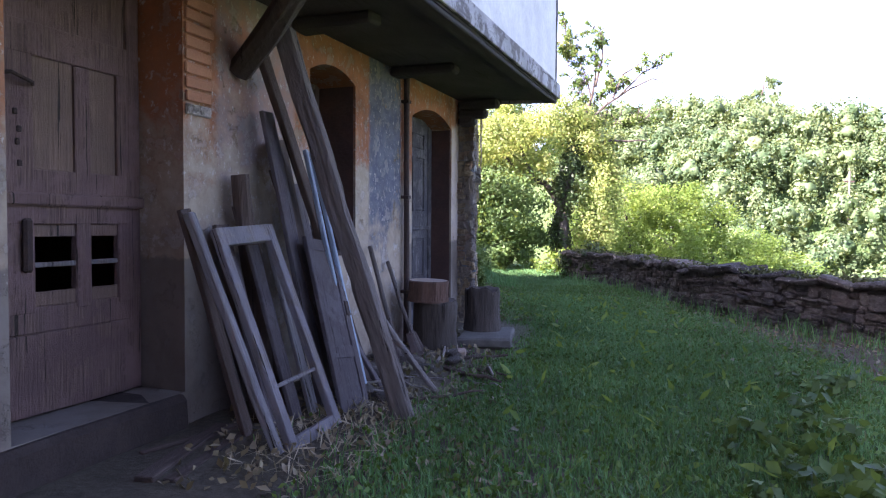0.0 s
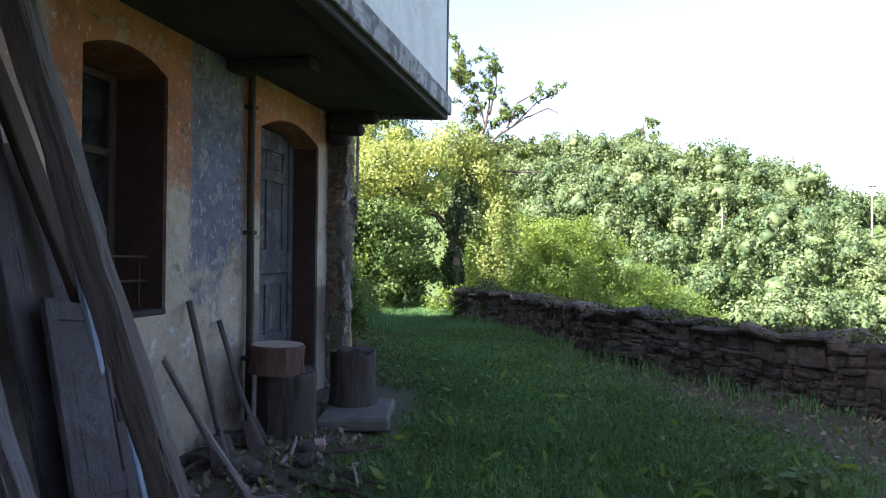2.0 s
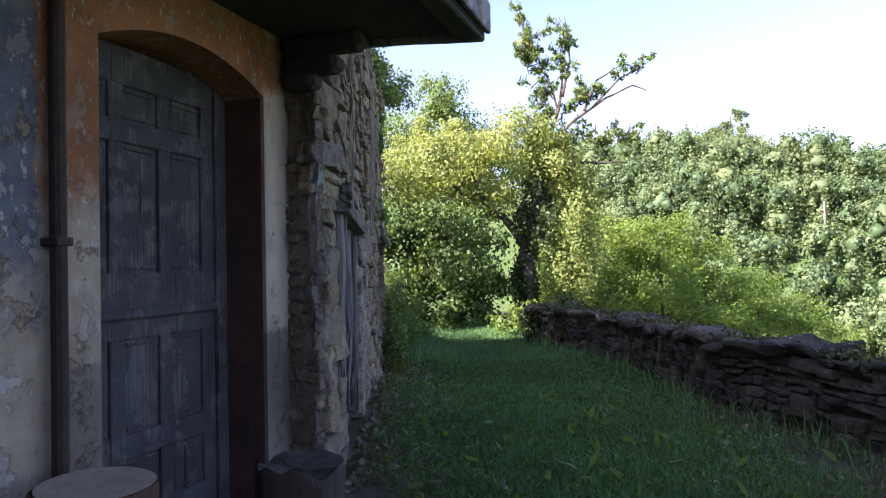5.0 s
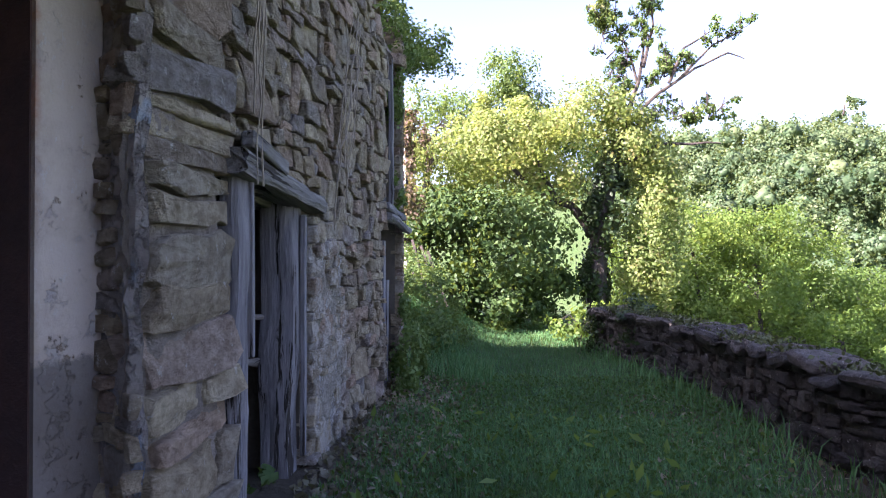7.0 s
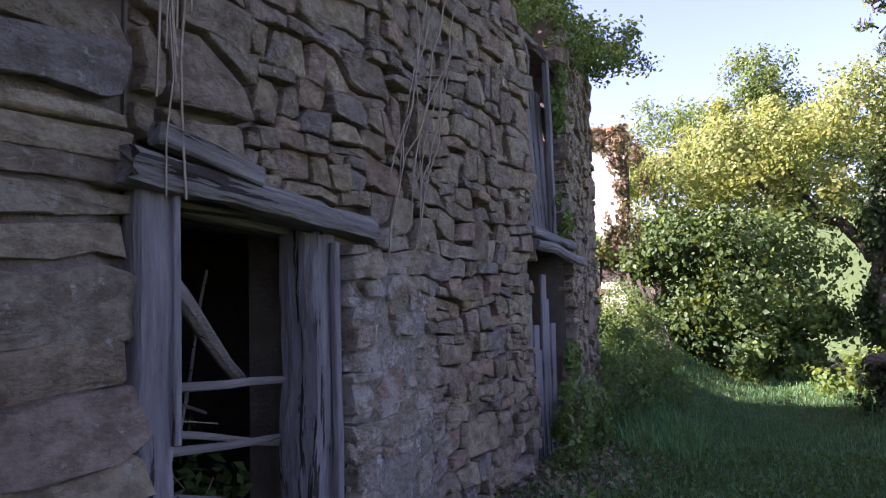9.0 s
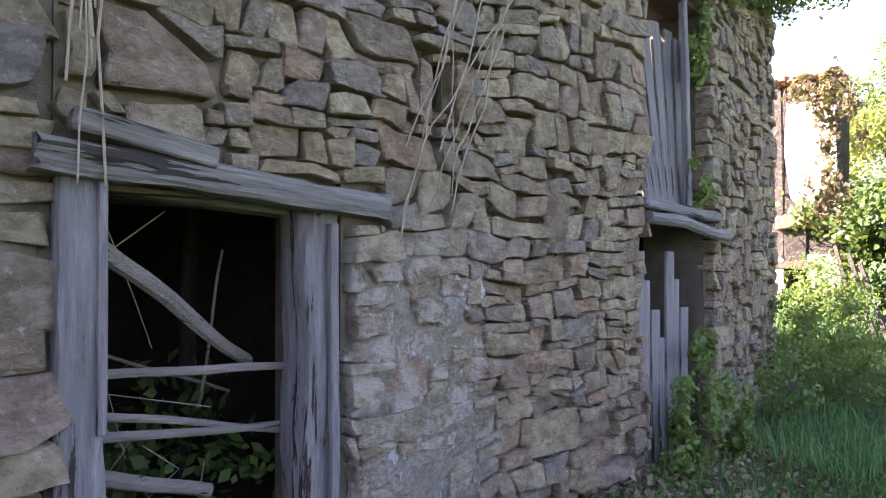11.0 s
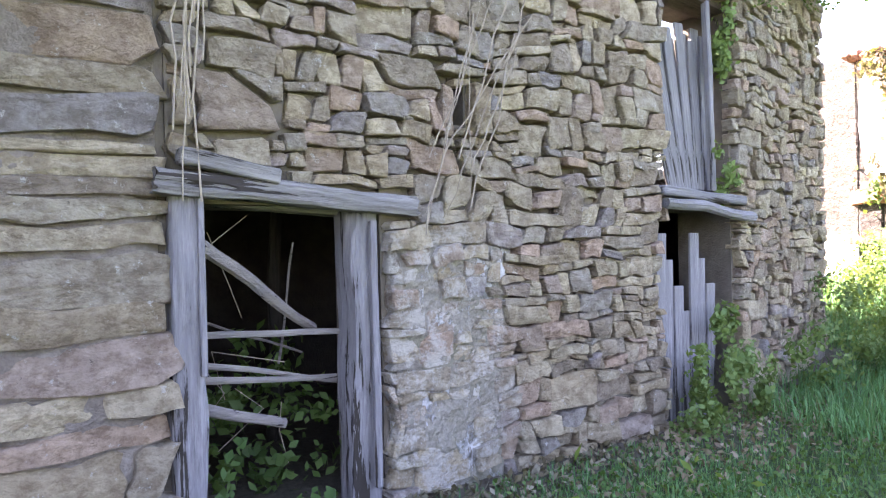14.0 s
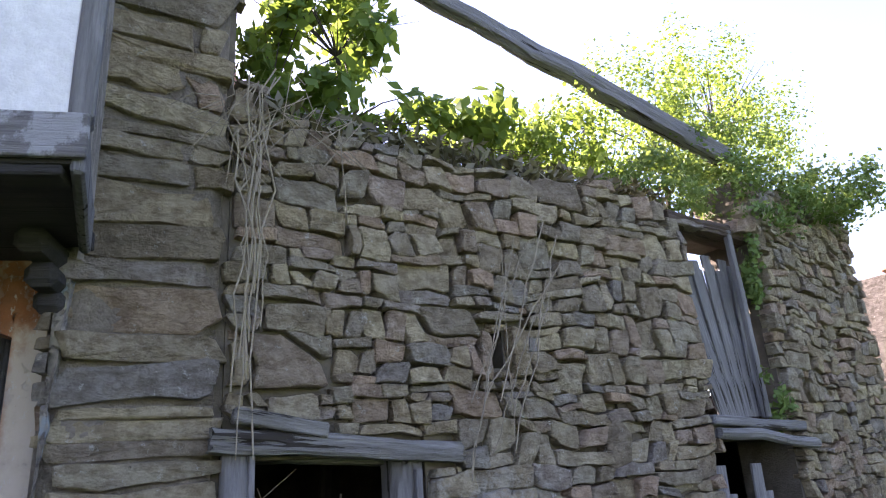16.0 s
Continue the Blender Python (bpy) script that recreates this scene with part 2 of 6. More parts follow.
M_DOOR_GREY = wood_mat("grey_door_paint", (0.20, 0.195, 0.20), (0.09, 0.086, 0.09), paint=(0.105, 0.105, 0.115), paint_amount=0.65)
M_PANEL = wood_mat("brown_panel", (0.30, 0.21, 0.165), (0.17, 0.115, 0.09))
M_SASH = wood_mat("sash_grey_white", (0.30, 0.275, 0.26), (0.15, 0.135, 0.125), paint=(0.25, 0.24, 0.25), paint_amount=0.6)
M_DARK_SHUTTER = wood_mat("dark_shutter", (0.14, 0.12, 0.12), (0.085, 0.075, 0.078), paint=(0.15, 0.135, 0.14), paint_amount=0.5)
M_BLUE = wood_mat("pale_blue_paint", (0.30, 0.31, 0.33), (0.2, 0.2, 0.21), paint=(0.36, 0.46, 0.56), paint_amount=0.9)
M_BARK = wood_mat("bark", (0.10, 0.085, 0.07), (0.045, 0.038, 0.032), fine=0.4)
M_CUT = wood_mat("sawn_log", (0.17, 0.10, 0.07), (0.09, 0.056, 0.042), along="Z", fine=0.5)
M_PALE_PATCH = plain_mat("pale_scar", (0.36, 0.29, 0.23), (0.25, 0.20, 0.16), 12)
M_POLE = wood_mat("grey_pole", (0.36, 0.33, 0.29), (0.24, 0.21, 0.18), along="Y")
G_DARK = leaf_mat("leaf_dark", [(0.0, (0.045, 0.09, 0.028)), (0.5, (0.075, 0.14, 0.04)), (1.0, (0.13, 0.21, 0.06))])
G_MID = leaf_mat("leaf_green", [(0.0, (0.085, 0.16, 0.045)), (0.5, (0.13, 0.21, 0.06)), (1.0, (0.18, 0.26, 0.085))], 0.4)
G_YEL = leaf_mat("leaf_yellow", [(0.0, (0.22, 0.30, 0.085)), (0.45, (0.31, 0.385, 0.12)), (0.85, (0.32, 0.35, 0.12)), (1.0, (0.34, 0.28, 0.12))], 0.52)
G_BRI = leaf_mat("leaf_bright", [(0.0, (0.13, 0.22, 0.04)), (0.5, (0.19, 0.29, 0.06)), (1.0, (0.26, 0.35, 0.09))], 0.55)
G_IVY = leaf_mat("leaf_ivy", [(0.0, (0.018, 0.035, 0.014)), (0.6, (0.035, 0.065, 0.022)), (1.0, (0.06, 0.10, 0.035))], 0.15, 0.4)
# far leaves: distance haze is mixed into these greyed greens
G_FAR_HAZE = leaf_mat("leaf_far_hazed", [(0.0, (0.075, 0.13, 0.06)), (0.5, (0.115, 0.175, 0.08)), (0.85, (0.155, 0.21, 0.095)), (1.0, (0.18, 0.22, 0.105))], 0.36)
G_GRASS = leaf_mat("grass_blade", [(0.0, (0.055, 0.165, 0.06)), (0.5, (0.10, 0.265, 0.09)), (0.9, (0.165, 0.33, 0.12)), (1.0, (0.20, 0.19, 0.08))], 0.3)
G_DRY = leaf_mat("dry_leaf", [(0.0, (0.14, 0.10, 0.06)), (0.5, (0.23, 0.17, 0.10)), (1.0, (0.34, 0.28, 0.19))], 0.15)
G_BRAMBLE = leaf_mat("leaf_rusty", [(0.0, (0.10, 0.065, 0.05)), (0.6, (0.16, 0.11, 0.08)), (1.0, (0.12, 0.13, 0.06))], 0.3)


def ground_mat():
    m, nt, bsdf = material("turf", 0.95)
    vec = world_coords(nt)
    n1 = noise_fac(nt, vec, 1.3, 8, 0.65, 0.35, 0.65)
    n2 = noise_fac(nt, vec, 22, 8, 0.7, 0.25, 0.75)
    col = mix(nt, n2, (0.03, 0.065, 0.018), (0.055, 0.10, 0.028))
    soil = mix(nt, n2, (0.065, 0.054, 0.038), (0.115, 0.10, 0.07))
    sep = nt.nodes.new("ShaderNodeSeparateXYZ")
    nt.links.new(vec, sep.inputs[0])
    litter = arith(nt, "MULTIPLY", arith(nt, "MULTIPLY", band(nt, sep.outputs["X"], 2.6, 4.0), band(nt, sep.outputs["X"], 7.0, 6.0)), band(nt, sep.outputs["Y"], 13.5, 11.0))
    front = arith(nt, "MULTIPLY", band(nt, sep.outputs["X"], 1.4, 0.5), band(nt, sep.outputs["Y"], 16, 15))
    bare = arith(nt, "MINIMUM", arith(nt, "ADD", arith(nt, "MULTIPLY", arith(nt, "ADD", litter, front), 0.95), arith(nt, "MULTIPLY", n1, 0.2)), 1.0)
    near = band(nt, sep.outputs["X"], 40, 20)
    col = mix(nt, arith(nt, "MULTIPLY", bare, near), col, soil)
    col = mix(nt, band(nt, sep.outputs["X"], 55, 70), col, mix(nt, noise_fac(nt, vec, 0.3, 6), (0.055, 0.10, 0.03), (0.085, 0.125, 0.042)))
    finish(nt, bsdf, col, n2, 0.8, 0.03)
    return m


M_BRICK = plain_mat("painted_brick", (0.42, 0.20, 0.11), (0.34, 0.17, 0.10), 9)
# wood under the balcony, its colour darkened to carry the shade there
M_BALC_SHADE = wood_mat("shade_dark_deck", (0.085, 0.08, 0.078), (0.05, 0.047, 0.046), along="Y")
M_FASCIA = wood_mat("peeling_fascia", (0.28, 0.27, 0.26), (0.16, 0.15, 0.15), along="Y", paint=(0.55, 0.55, 0.56), paint_amount=0.6)
M_POST = wood_mat("bleached_post", (0.33, 0.32, 0.32), (0.085, 0.08, 0.082), fine=0.38, check=0.575)
M_LINTEL = wood_mat("bleached_lintel", (0.31, 0.30, 0.27), (0.09, 0.08, 0.07), along="Z", fine=0.38, check=0.585)
M_DARKSTONE = plain_mat("dark_doorstep", (0.055, 0.042, 0.036), (0.032, 0.025, 0.022), 6)
M_BEAM = wood_mat("beam_grey", (0.21, 0.185, 0.165), (0.08, 0.07, 0.06), fine=0.45, check=0.61)
M_VINE = plain_mat("dry_stem", (0.42, 0.36, 0.27), (0.28, 0.23, 0.17), 20)
G_CLOVER = leaf_mat("leaf_clover", [(0.0, (0.04, 0.10, 0.02)), (0.6, (0.07, 0.16, 0.03)), (1.0, (0.14, 0.24, 0.07))], 0.3)
G_STRAW = leaf_mat("straw", [(0.0, (0.26, 0.21, 0.13)), (1.0, (0.42, 0.35, 0.24))], 0.1)
G_MOSS = leaf_mat("moss", [(0.0, (0.05, 0.06, 0.02)), (1.0, (0.12, 0.13, 0.05))], 0.1)
M_TOOL = wood_mat("tool_ash", (0.19, 0.165, 0.145), (0.10, 0.085, 0.075))
M_GLASS, _gt, _gb = material("dusty_dark_glass", 0.22)
finish(_gt, _gb, mix(_gt, noise_fac(_gt, coords(_gt), 7, 6), (0.012, 0.013, 0.015), (0.03, 0.03, 0.03)))
M_SLAB = plain_mat("grey_slab", (0.15, 0.145, 0.125), (0.09, 0.088, 0.075), 6)
M_GROUND = ground_mat()


def flaky_mat():
    """Rough grey mortar with leftover skins of cream and pale blue limewash."""
    m, nt, bsdf = material("flaky_limewash", 0.93)
    vec = world_coords(nt)
    fine = noise_fac(nt, vec, 30, 8, 0.7, 0.25, 0.75)
    rough_c = mix(nt, fine, (0.17, 0.15, 0.13), (0.32, 0.29, 0.25))
    skin = noise_fac(nt, vec, 7.0, 8, 0.68, 0.47, 0.53)
    cream = mix(nt, fine, (0.30, 0.275, 0.235), (0.38, 0.35, 0.30))
    tint = noise_fac(nt, vec, 2.3, 4, 0.6, 0.56, 0.62)
    cream = mix(nt, tint, cream, (0.28, 0.33, 0.37))
    col = mix(nt, skin, rough_c, cream)
    finish(nt, bsdf, col, arith(nt, "ADD", arith(nt, "MULTIPLY", fine, 0.5), skin), 1.0, 0.015)
    return m


M_LIME = flaky_mat()


def remnant_mat():
    """Grey lime render with whiter skins left in streaks."""
    m, nt, bsdf = material("lime_remnant", 0.95)
    vec = world_coords(nt)
    fine = noise_fac(nt, vec, 34, 8, 0.7, 0.25, 0.75)
    col = mix(nt, fine, (0.25, 0.225, 0.175), (0.42, 0.385, 0.31))
    white = noise_fac(nt, world_coords(nt, (1, 1.5, 0.7)), 5.5, 9, 0.72, 0.55, 0.60)
    col = mix(nt, white, col, (0.66, 0.65, 0.62))
    stain = noise_fac(nt, vec, 3.2, 7, 0.7, 0.5, 0.66)
    col = mix(nt, arith(nt, "MULTIPLY", stain, 0.7), col, (0.20, 0.19, 0.12))
    finish(nt, bsdf, col, arith(nt, "ADD", fine, white), 1.0, 0.02)
    return m


M_REMNANT = remnant_mat()

# ---- building helpers ----
RNG = random.Random(7)
NPR = np.random.default_rng(11)
HOUSE = pose(-0.683, 5.787, 0, 0, 0, -21.07)  # local: X out of the front, Y along it, Z up


def H(n, u, z):
    return HOUSE @ Vector((n, u, z))


def mesh_of(name, bm, mats):
    me = bpy.data.meshes.new(name)
    bmesh.ops.recalc_face_normals(bm, faces=bm.faces)
    bm.to_mesh(me)
    bm.free()
    for m in mats if isinstance(mats, (list, tuple)) else [mats]:
        me.materials.append(m)
    return me


def part(name, bm, mat, parent=None, label="", at=None):
    """Links a bmesh as one mesh object, under a thing where given."""
    ob = new(name, mesh_of(name, bm, mat))
    if at is not None:
        ob.matrix_basis = at
    if parent is not None:
        ob.parent = parent
    if label:
        ob["label"] = label
    return ob


def thing(name, m, label, category, group="", kind=""):
    e = new(name)
    e.empty_display_size = 0.1
    e.matrix_basis = m
    return tagged(e, label, category, group, kind)


def box(bm, lo, hi, m=None, bevel=0.0, rough=0.0, cuts=0):
    """An axis box between two corners, with worn edges where asked."""
    c = [(a + b) / 2 for a, b in zip(lo, hi)]
    s = [max(abs(b - a), 1e-4) for a, b in zip(lo, hi)]
    t = bmesh.new()
    bmesh.ops.create_cube(t, size=1, matrix=Matrix.Translation(c) @ Matrix.Diagonal((*s, 1)))
    if cuts:
        long = max(range(3), key=lambda i: s[i])
        es = [e for e in t.edges if abs((e.verts[0].co - e.verts[1].co)[long]) > 0.5 * s[long]]
        bmesh.ops.subdivide_edges(t, edges=es, cuts=cuts)
    if bevel:
        bmesh.ops.bevel(t, geom=[e for e in t.edges if len(e.link_faces) == 2 and e.calc_face_angle() > 0.5], offset=min(bevel, 0.45 * min(s)), segments=1, affect="EDGES")
    if rough:
        for v in t.verts:
            v.co += noise.noise_vector(v.co * 3.1 + Vector((c[0] * 5, c[1] * 7, c[2] * 3))) * rough
    if m is not None:
        bmesh.ops.transform(t, matrix=m, verts=t.verts)
    me = bpy.data.meshes.new("tmp")
    t.to_mesh(me)
    t.free()
    bm.from_mesh(me)
    bpy.data.meshes.remove(me)
    return bm


def one_box(lo, hi, bevel=0.006, rough=0.0, cuts=0, m=None):
    return box(bmesh.new(), lo, hi, m, bevel, rough, cuts)


def tube(bm, pts, radii, sides=8, wob=0.0, cap=True):
    """A bent round bar through points."""
    rings = []
    pts = [Vector(p) for p in pts]
    for i, p in enumerate(pts):
        d = (pts[min(i + 1, len(pts) - 1)] - pts[max(i - 1, 0)]).normalized()
        a = d.orthogonal().normalized()
        if i and rings:
            a = (rings[-1][1] - rings[-1][1].dot(d) * d).normalized()
        b = d.cross(a)
        ring = []
        for k in range(sides):
            w = 2 * math.pi * k / sides
            r = radii[i] * (1 + wob * noise.noise(p * 4 + Vector((math.cos(w) * 1.5, math.sin(w) * 1.5, 0))))
            ring.append(bm.verts.new(p + a * math.cos(w) * r + b * math.sin(w) * r))
        rings.append((ring, a))
    for (r0, _), (r1, _) in zip(rings, rings[1:]):
        for k in range(sides):
            bm.faces.new((r0[k], r0[(k + 1) % sides], r1[(k + 1) % sides], r1[k]))
    if cap:
        bm.faces.new(rings[0][0][::-1])
        bm.faces.new(rings[-1][0])
    return bm


def bent(a, b, n=6, sag=0.0, wob=0.03, seed=0):
    a, b = Vector(a), Vector(b)
    out = []
    for i in range(n):
        k = i / (n - 1)
        p = a.lerp(b, k) + noise.noise_vector(Vector((seed * 3.7, k * 2.3, seed))) * wob * math.sin(math.pi * k) * 2
        p.z -= sag * math.sin(math.pi * k)
        out.append(p)
    return out


def arch_z(u, u0, u1, zs, za):
    k = (u - (u0 + u1) / 2) / ((u1 - u0) / 2)
    return zs + (za - zs) * (1 - k * k)


def wall_with_openings(bm, n0, n1, u0, u1, z0, z1, openings):
    """A thick wall along local Y; openings: (u0, u1, sill, spring, apex)."""
    at = u0
    for a, b, sill, zs, za in sorted(openings):
        box(bm, (n0, at, z0), (n1, a, z1))
        if sill > z0:
            box(bm, (n0, a, z0), (n1, b, sill))
        steps = 12 if za > zs else 1
        for i in range(steps):
            p, q = a + (b - a) * i / steps, a + (b - a) * (i + 1) / steps
            zp, zq = arch_z(p, a, b, zs, za), arch_z(q, a, b, zs, za)
            vs = [bm.verts.new(c) for c in ((n0, p, zp), (n0, q, zq), (n0, q, z1), (n0, p, z1), (n1, p, zp), (n1, q, zq), (n1, q, z1), (n1, p, z1))]
            for f in ((0, 1, 2, 3), (7, 6, 5, 4), (0, 4, 5, 1), (3, 2, 6, 7)):
                bm.faces.new([vs[j] for j in f])
        at = b
    box(bm, (n0, at, z0), (n1, u1, z1))
    bmesh.ops.remove_doubles(bm, verts=bm.verts, dist=1e-4)


def mesh_arrays(name, verts, faces, mat):
    me = bpy.data.meshes.new(name)
    me.from_pydata([tuple(v) for v in verts], [], faces)
    me.materials.append(mat)
    return me


def leaf_mesh(name, pos, size, mat, flat=0.0, long=1.6, axis=None, spread=0.55):
    """Many small four-cornered leaves, folded along their rib, round the given places."""
    n = len(pos)
    a = NPR.normal(size=(n, 3))
    if pos.shape[1] == 6:
        facing = pos[:, 3:] + NPR.normal(size=(n, 3)) * spread
        facing /= np.linalg.norm(facing, axis=1, keepdims=True)
        pos = pos[:, :3]
        a -= (a * facing).sum(1, keepdims=True) * facing
    else:
        facing = None
    a /= np.linalg.norm(a, axis=1, keepdims=True)
    b = NPR.normal(size=(n, 3)) if facing is None else np.cross(facing, a)
    b[:, 2] *= 1 - flat
    b -= (b * a).sum(1, keepdims=True) * a
    b /= np.linalg.norm(b, axis=1, keepdims=True)
    c = np.cross(a, b)
    s = (size * NPR.uniform(0.6, 1.35, n))[:, None]
    v = np.empty((n, 4, 3))
    v[:, 0] = pos - a * s * long * 0.5
    v[:, 1] = pos + b * s * 0.5 + c * s * 0.12
    v[:, 2] = pos + a * s * long * 0.5
    v[:, 3] = pos - b * s * 0.5 + c * s * 0.12
    me = bpy.data.meshes.new(name)
    me.vertices.add(n * 4)
    me.vertices.foreach_set("co", v.reshape(-1))
    tri = (np.arange(n)[:, None] * 4 + np.array([[0, 1, 2, 0, 2, 3]])).reshape(-1)
    me.loops.add(n * 6)
    me.loops.foreach_set("vertex_index", tri)
    me.polygons.add(n * 2)
    me.polygons.foreach_set("loop_start", np.arange(n * 2) * 3)
    me.update(calc_edges=True)
    me.materials.append(mat)
    return me


def clump_points(clumps, per, shell=0.45, loose=0.17, clump=110):
    """Leaf places: in sub-clumps spread over the skin of each ellipsoid (x, y, z, rx, ry, rz)."""
    out = []
    for x, y, z, rx, ry, rz in clumps:
        k = max(6, int(per * rx * rz))
        sub = NPR.normal(size=(max(9, k // clump), 3))
        sub /= np.linalg.norm(sub, axis=1, keepdims=True)
        sub *= NPR.uniform(shell, 1.08, (len(sub), 1))
        pick = NPR.integers(0, len(sub), k)
        p = sub[pick] + NPR.normal(size=(k, 3)) * loose
        face = (p - sub[pick] * 0.55) / np.array([rx, ry, rz])
        face /= np.linalg.norm(face, axis=1, keepdims=True) + 1e-6
        out.append(np.concatenate([p * np.array([rx, ry, rz]) + np.array([x, y, z]), face], axis=1))
    return np.concatenate(out)


def smooth(a, b, x):
    k = min(max((x - a) / (b - a), 0.0), 1.0)
    return k * k * (3 - 2 * k)


# ---- ground ----
EDGE = [(-30.0, 8.0), (4.5, 6.2), (7.4, 4.95), (8.84, 4.40), (11.0, 3.85), (13.6, 3.75), (16.8, 3.05), (22.0, 4.6), (60.0, 12.0)]


def edge_x(y):
    for (y0, x0), (y1, x1) in zip(EDGE, EDGE[1:]):
        if y <= y1:
            k = max((y - y0) / (y1 - y0), 0)
            return x0 + (x1 - x0) * k
    return EDGE[-1][1]


def hill(x, y):
    s = 0.90 * y + 0.43 * x
    b = math.degrees(math.atan2(x, max(y, 1)))
    top = 15.9 - 3.5 * smooth(20, 30, b) - 6.0 * smooth(29, 42, b) - 4 * smooth(46, 70, b)
    return -24 + (top + 24) * smooth(45, 128, s) + 1.5 * noise.noise(Vector((x * 0.05, y * 0.05, 0)))


def ground_z(x, y):
    ux = (x + 0.683) * 0.3595 + (y - 5.787) * 0.9331
    nx = (x + 0.683) * 0.9331 - (y - 5.787) * 0.3595
    z = 0.05
    if y < 8.6:
        z += 0.12 * smooth(1.5, 0.4, nx)
    else:
        z += 0.14 * smooth(1.5, 0.5, x)
    z += 0.75 * smooth(1.7, -0.6, x) * smooth(13.0, 18.5, y)
    z += 0.02 * noise.noise(Vector((x * 1.3, y * 1.3, 0))) + 0.012 * noise.noise(Vector((x * 5, y * 5, 3)))
    z -= 0.05 * smooth(2.5, 4.5, x)
    d = x - edge_x(y) - 0.45
    if d > 0:
        drop = z - 1.3 * smooth(0, 0.9, d) - 0.42 * max(d - 0.6, 0)
        z = max(drop, -24)
    if y > 24:
        z = z + (-12 - z) * smooth(24, 55, y)
    if 0.90 * y + 0.43 * x > 45:
        z = max(hill(x, y), z if x < 0 else -24)
    return z


def axis(lo, hi, near0, near1, step, growth):
    a = list(np.arange(near0, near1, step))
    s = step
    while a[-1] < hi:
        s *= growth
        a.append(a[-1] + s)
    s = step
    while a[0] > lo:
        s *= growth
        a.insert(0, a[0] - s)
    return a


gx, gy = axis(-500, 700, -2.5, 7.5, 0.12, 1.13), axis(-300, 900, -1.0, 20.0, 0.14, 1.11)
gv = [(x, y, ground_z(x, y)) for y in gy for x in gx]
gw = len(gx)
gf = [(j * gw + i, j * gw + i + 1, (j + 1) * gw + i + 1, (j + 1) * gw + i) for j in range(len(gy) - 1) for i in range(gw - 1)]
ground = tagged(new("ground", mesh_arrays("ground", gv, gf, M_GROUND)), "grassy yard and valley slopes with bare soil patches", "ground", "", "structure")
ground.data.polygons.foreach_set("use_smooth", [True] * len(gf))

# ---- house ----
D0, D1, D2 = (-3.05, -2.0, 0.36, 2.75, 2.75), (-0.68, 0.02, 1.06, 2.44, 2.53), (1.19, 2.31, 0.22, 2.37, 2.50)
house = thing("house", HOUSE, "old rendered farmhouse with flaking plaster and balcony", "house", "", "structure")
bm = bmesh.new()
wall_with_openings(bm, -0.45, 0.0, -7.0, 2.66, -0.3, 2.95, [D0, D1, D2])
part("wall_front", bm, M_FACADE, house, "flaking cream, orange and blue limewash over stone")
bm = bmesh.new()
wall_with_openings(bm, -0.45, 0.0, -7.0, 2.66, 2.954, 4.95, [])
part("wall_upper", bm, M_WHITE, house)
bm = bmesh.new()
box(bm, (-6.0, -7.0, -0.3), (-5.6, 2.66, 4.95))
box(bm, (-5.6, -7.0, -0.3), (-0.45, -6.6, 4.95))
box(bm, (-5.6, 2.26, -0.3), (-0.45, 2.66, 4.95))
box(bm, (-5.6, -1.55, -0.3), (-0.45, -1.45, 2.9))
box(bm, (-5.6, 0.55, -0.3), (-0.45, 0.65, 2.9))
part("wall_back", bm, M_PLASTER_IN, house)
part("floor_inside", one_box((-5.6, -6.6, 0.0), (-0.45, 2.26, 0.2), 0), M_CONCRETE, house)
part("ceiling_inside", one_box((-5.6, -6.6, 2.9), (-0.45, 2.26, 3.05), 0), M_BROWN_WOOD_Y, house)
bm = bmesh.new()
vs = [bm.verts.new(c) for c in ((1.5, -7.5, 4.98), (1.5, 2.9, 4.98), (-3.0, 2.9, 5.95), (-3.0, -7.5, 5.95), (-6.4, 2.9, 5.0), (-6.4, -7.5, 5.0))]
for f in ((0, 1, 2, 3), (3, 2, 4, 5), (1, 4, 2), (0, 3, 5), (0, 5, 4, 1)):
    bm.faces.new([vs[i] for i in f])
part("roof", bm, M_ROOF, house, "clay tile roof")
# unseen block added behind the start; it shades the near house front
sky_block = thing("sky_blocker", pose(0, -4.0, 0), "unseen plain block added to keep sky light off house", "house", "", "structure")
part("wall", one_box((-4.0, -3.0, -0.3), (7.5, 0.6, 5.0), 0), M_PLASTER_IN, sky_block)
part("roof", one_box((-4.3, -3.3, 5.0), (7.8, 0.9, 5.25), 0.02), M_ROOF, sky_block)
# threshold in front of the big door
bm = one_box((-0.45, -3.6, -0.1), (0.06, -2.004, 0.355), 0.03, 0.02, 5)
box(bm, (0.05, -3.6, -0.1), (0.38, -1.9, 0.15), None, 0.03, 0.03, 5)
part("threshold", bm, M_DARKSTONE, house, "worn dark stone doorstep")
# painted brick pillar face beside the big door
for i in range(9):
    z = 1.92 + i * 0.075
    part("brick", one_box((0.002, -1.99, z), (0.016 + 0.006 * RNG.random(), -1.76 + RNG.uniform(-0.03, 0.01), z + 0.062), 0.006, 0.006), M_BRICK if i else M_LIME, house)

# reveals lined in red paint at the second and third openings
for (a, b, sill, zs, za) in (D1, D2):
    bm = box(bmesh.new(), (-0.445 if b < 1 else -0.25, b - 0.006, sill), (-0.02, b + 0.006, zs))
    part("reveal", bm, M_REVEAL, house, "dull red painted reveal")

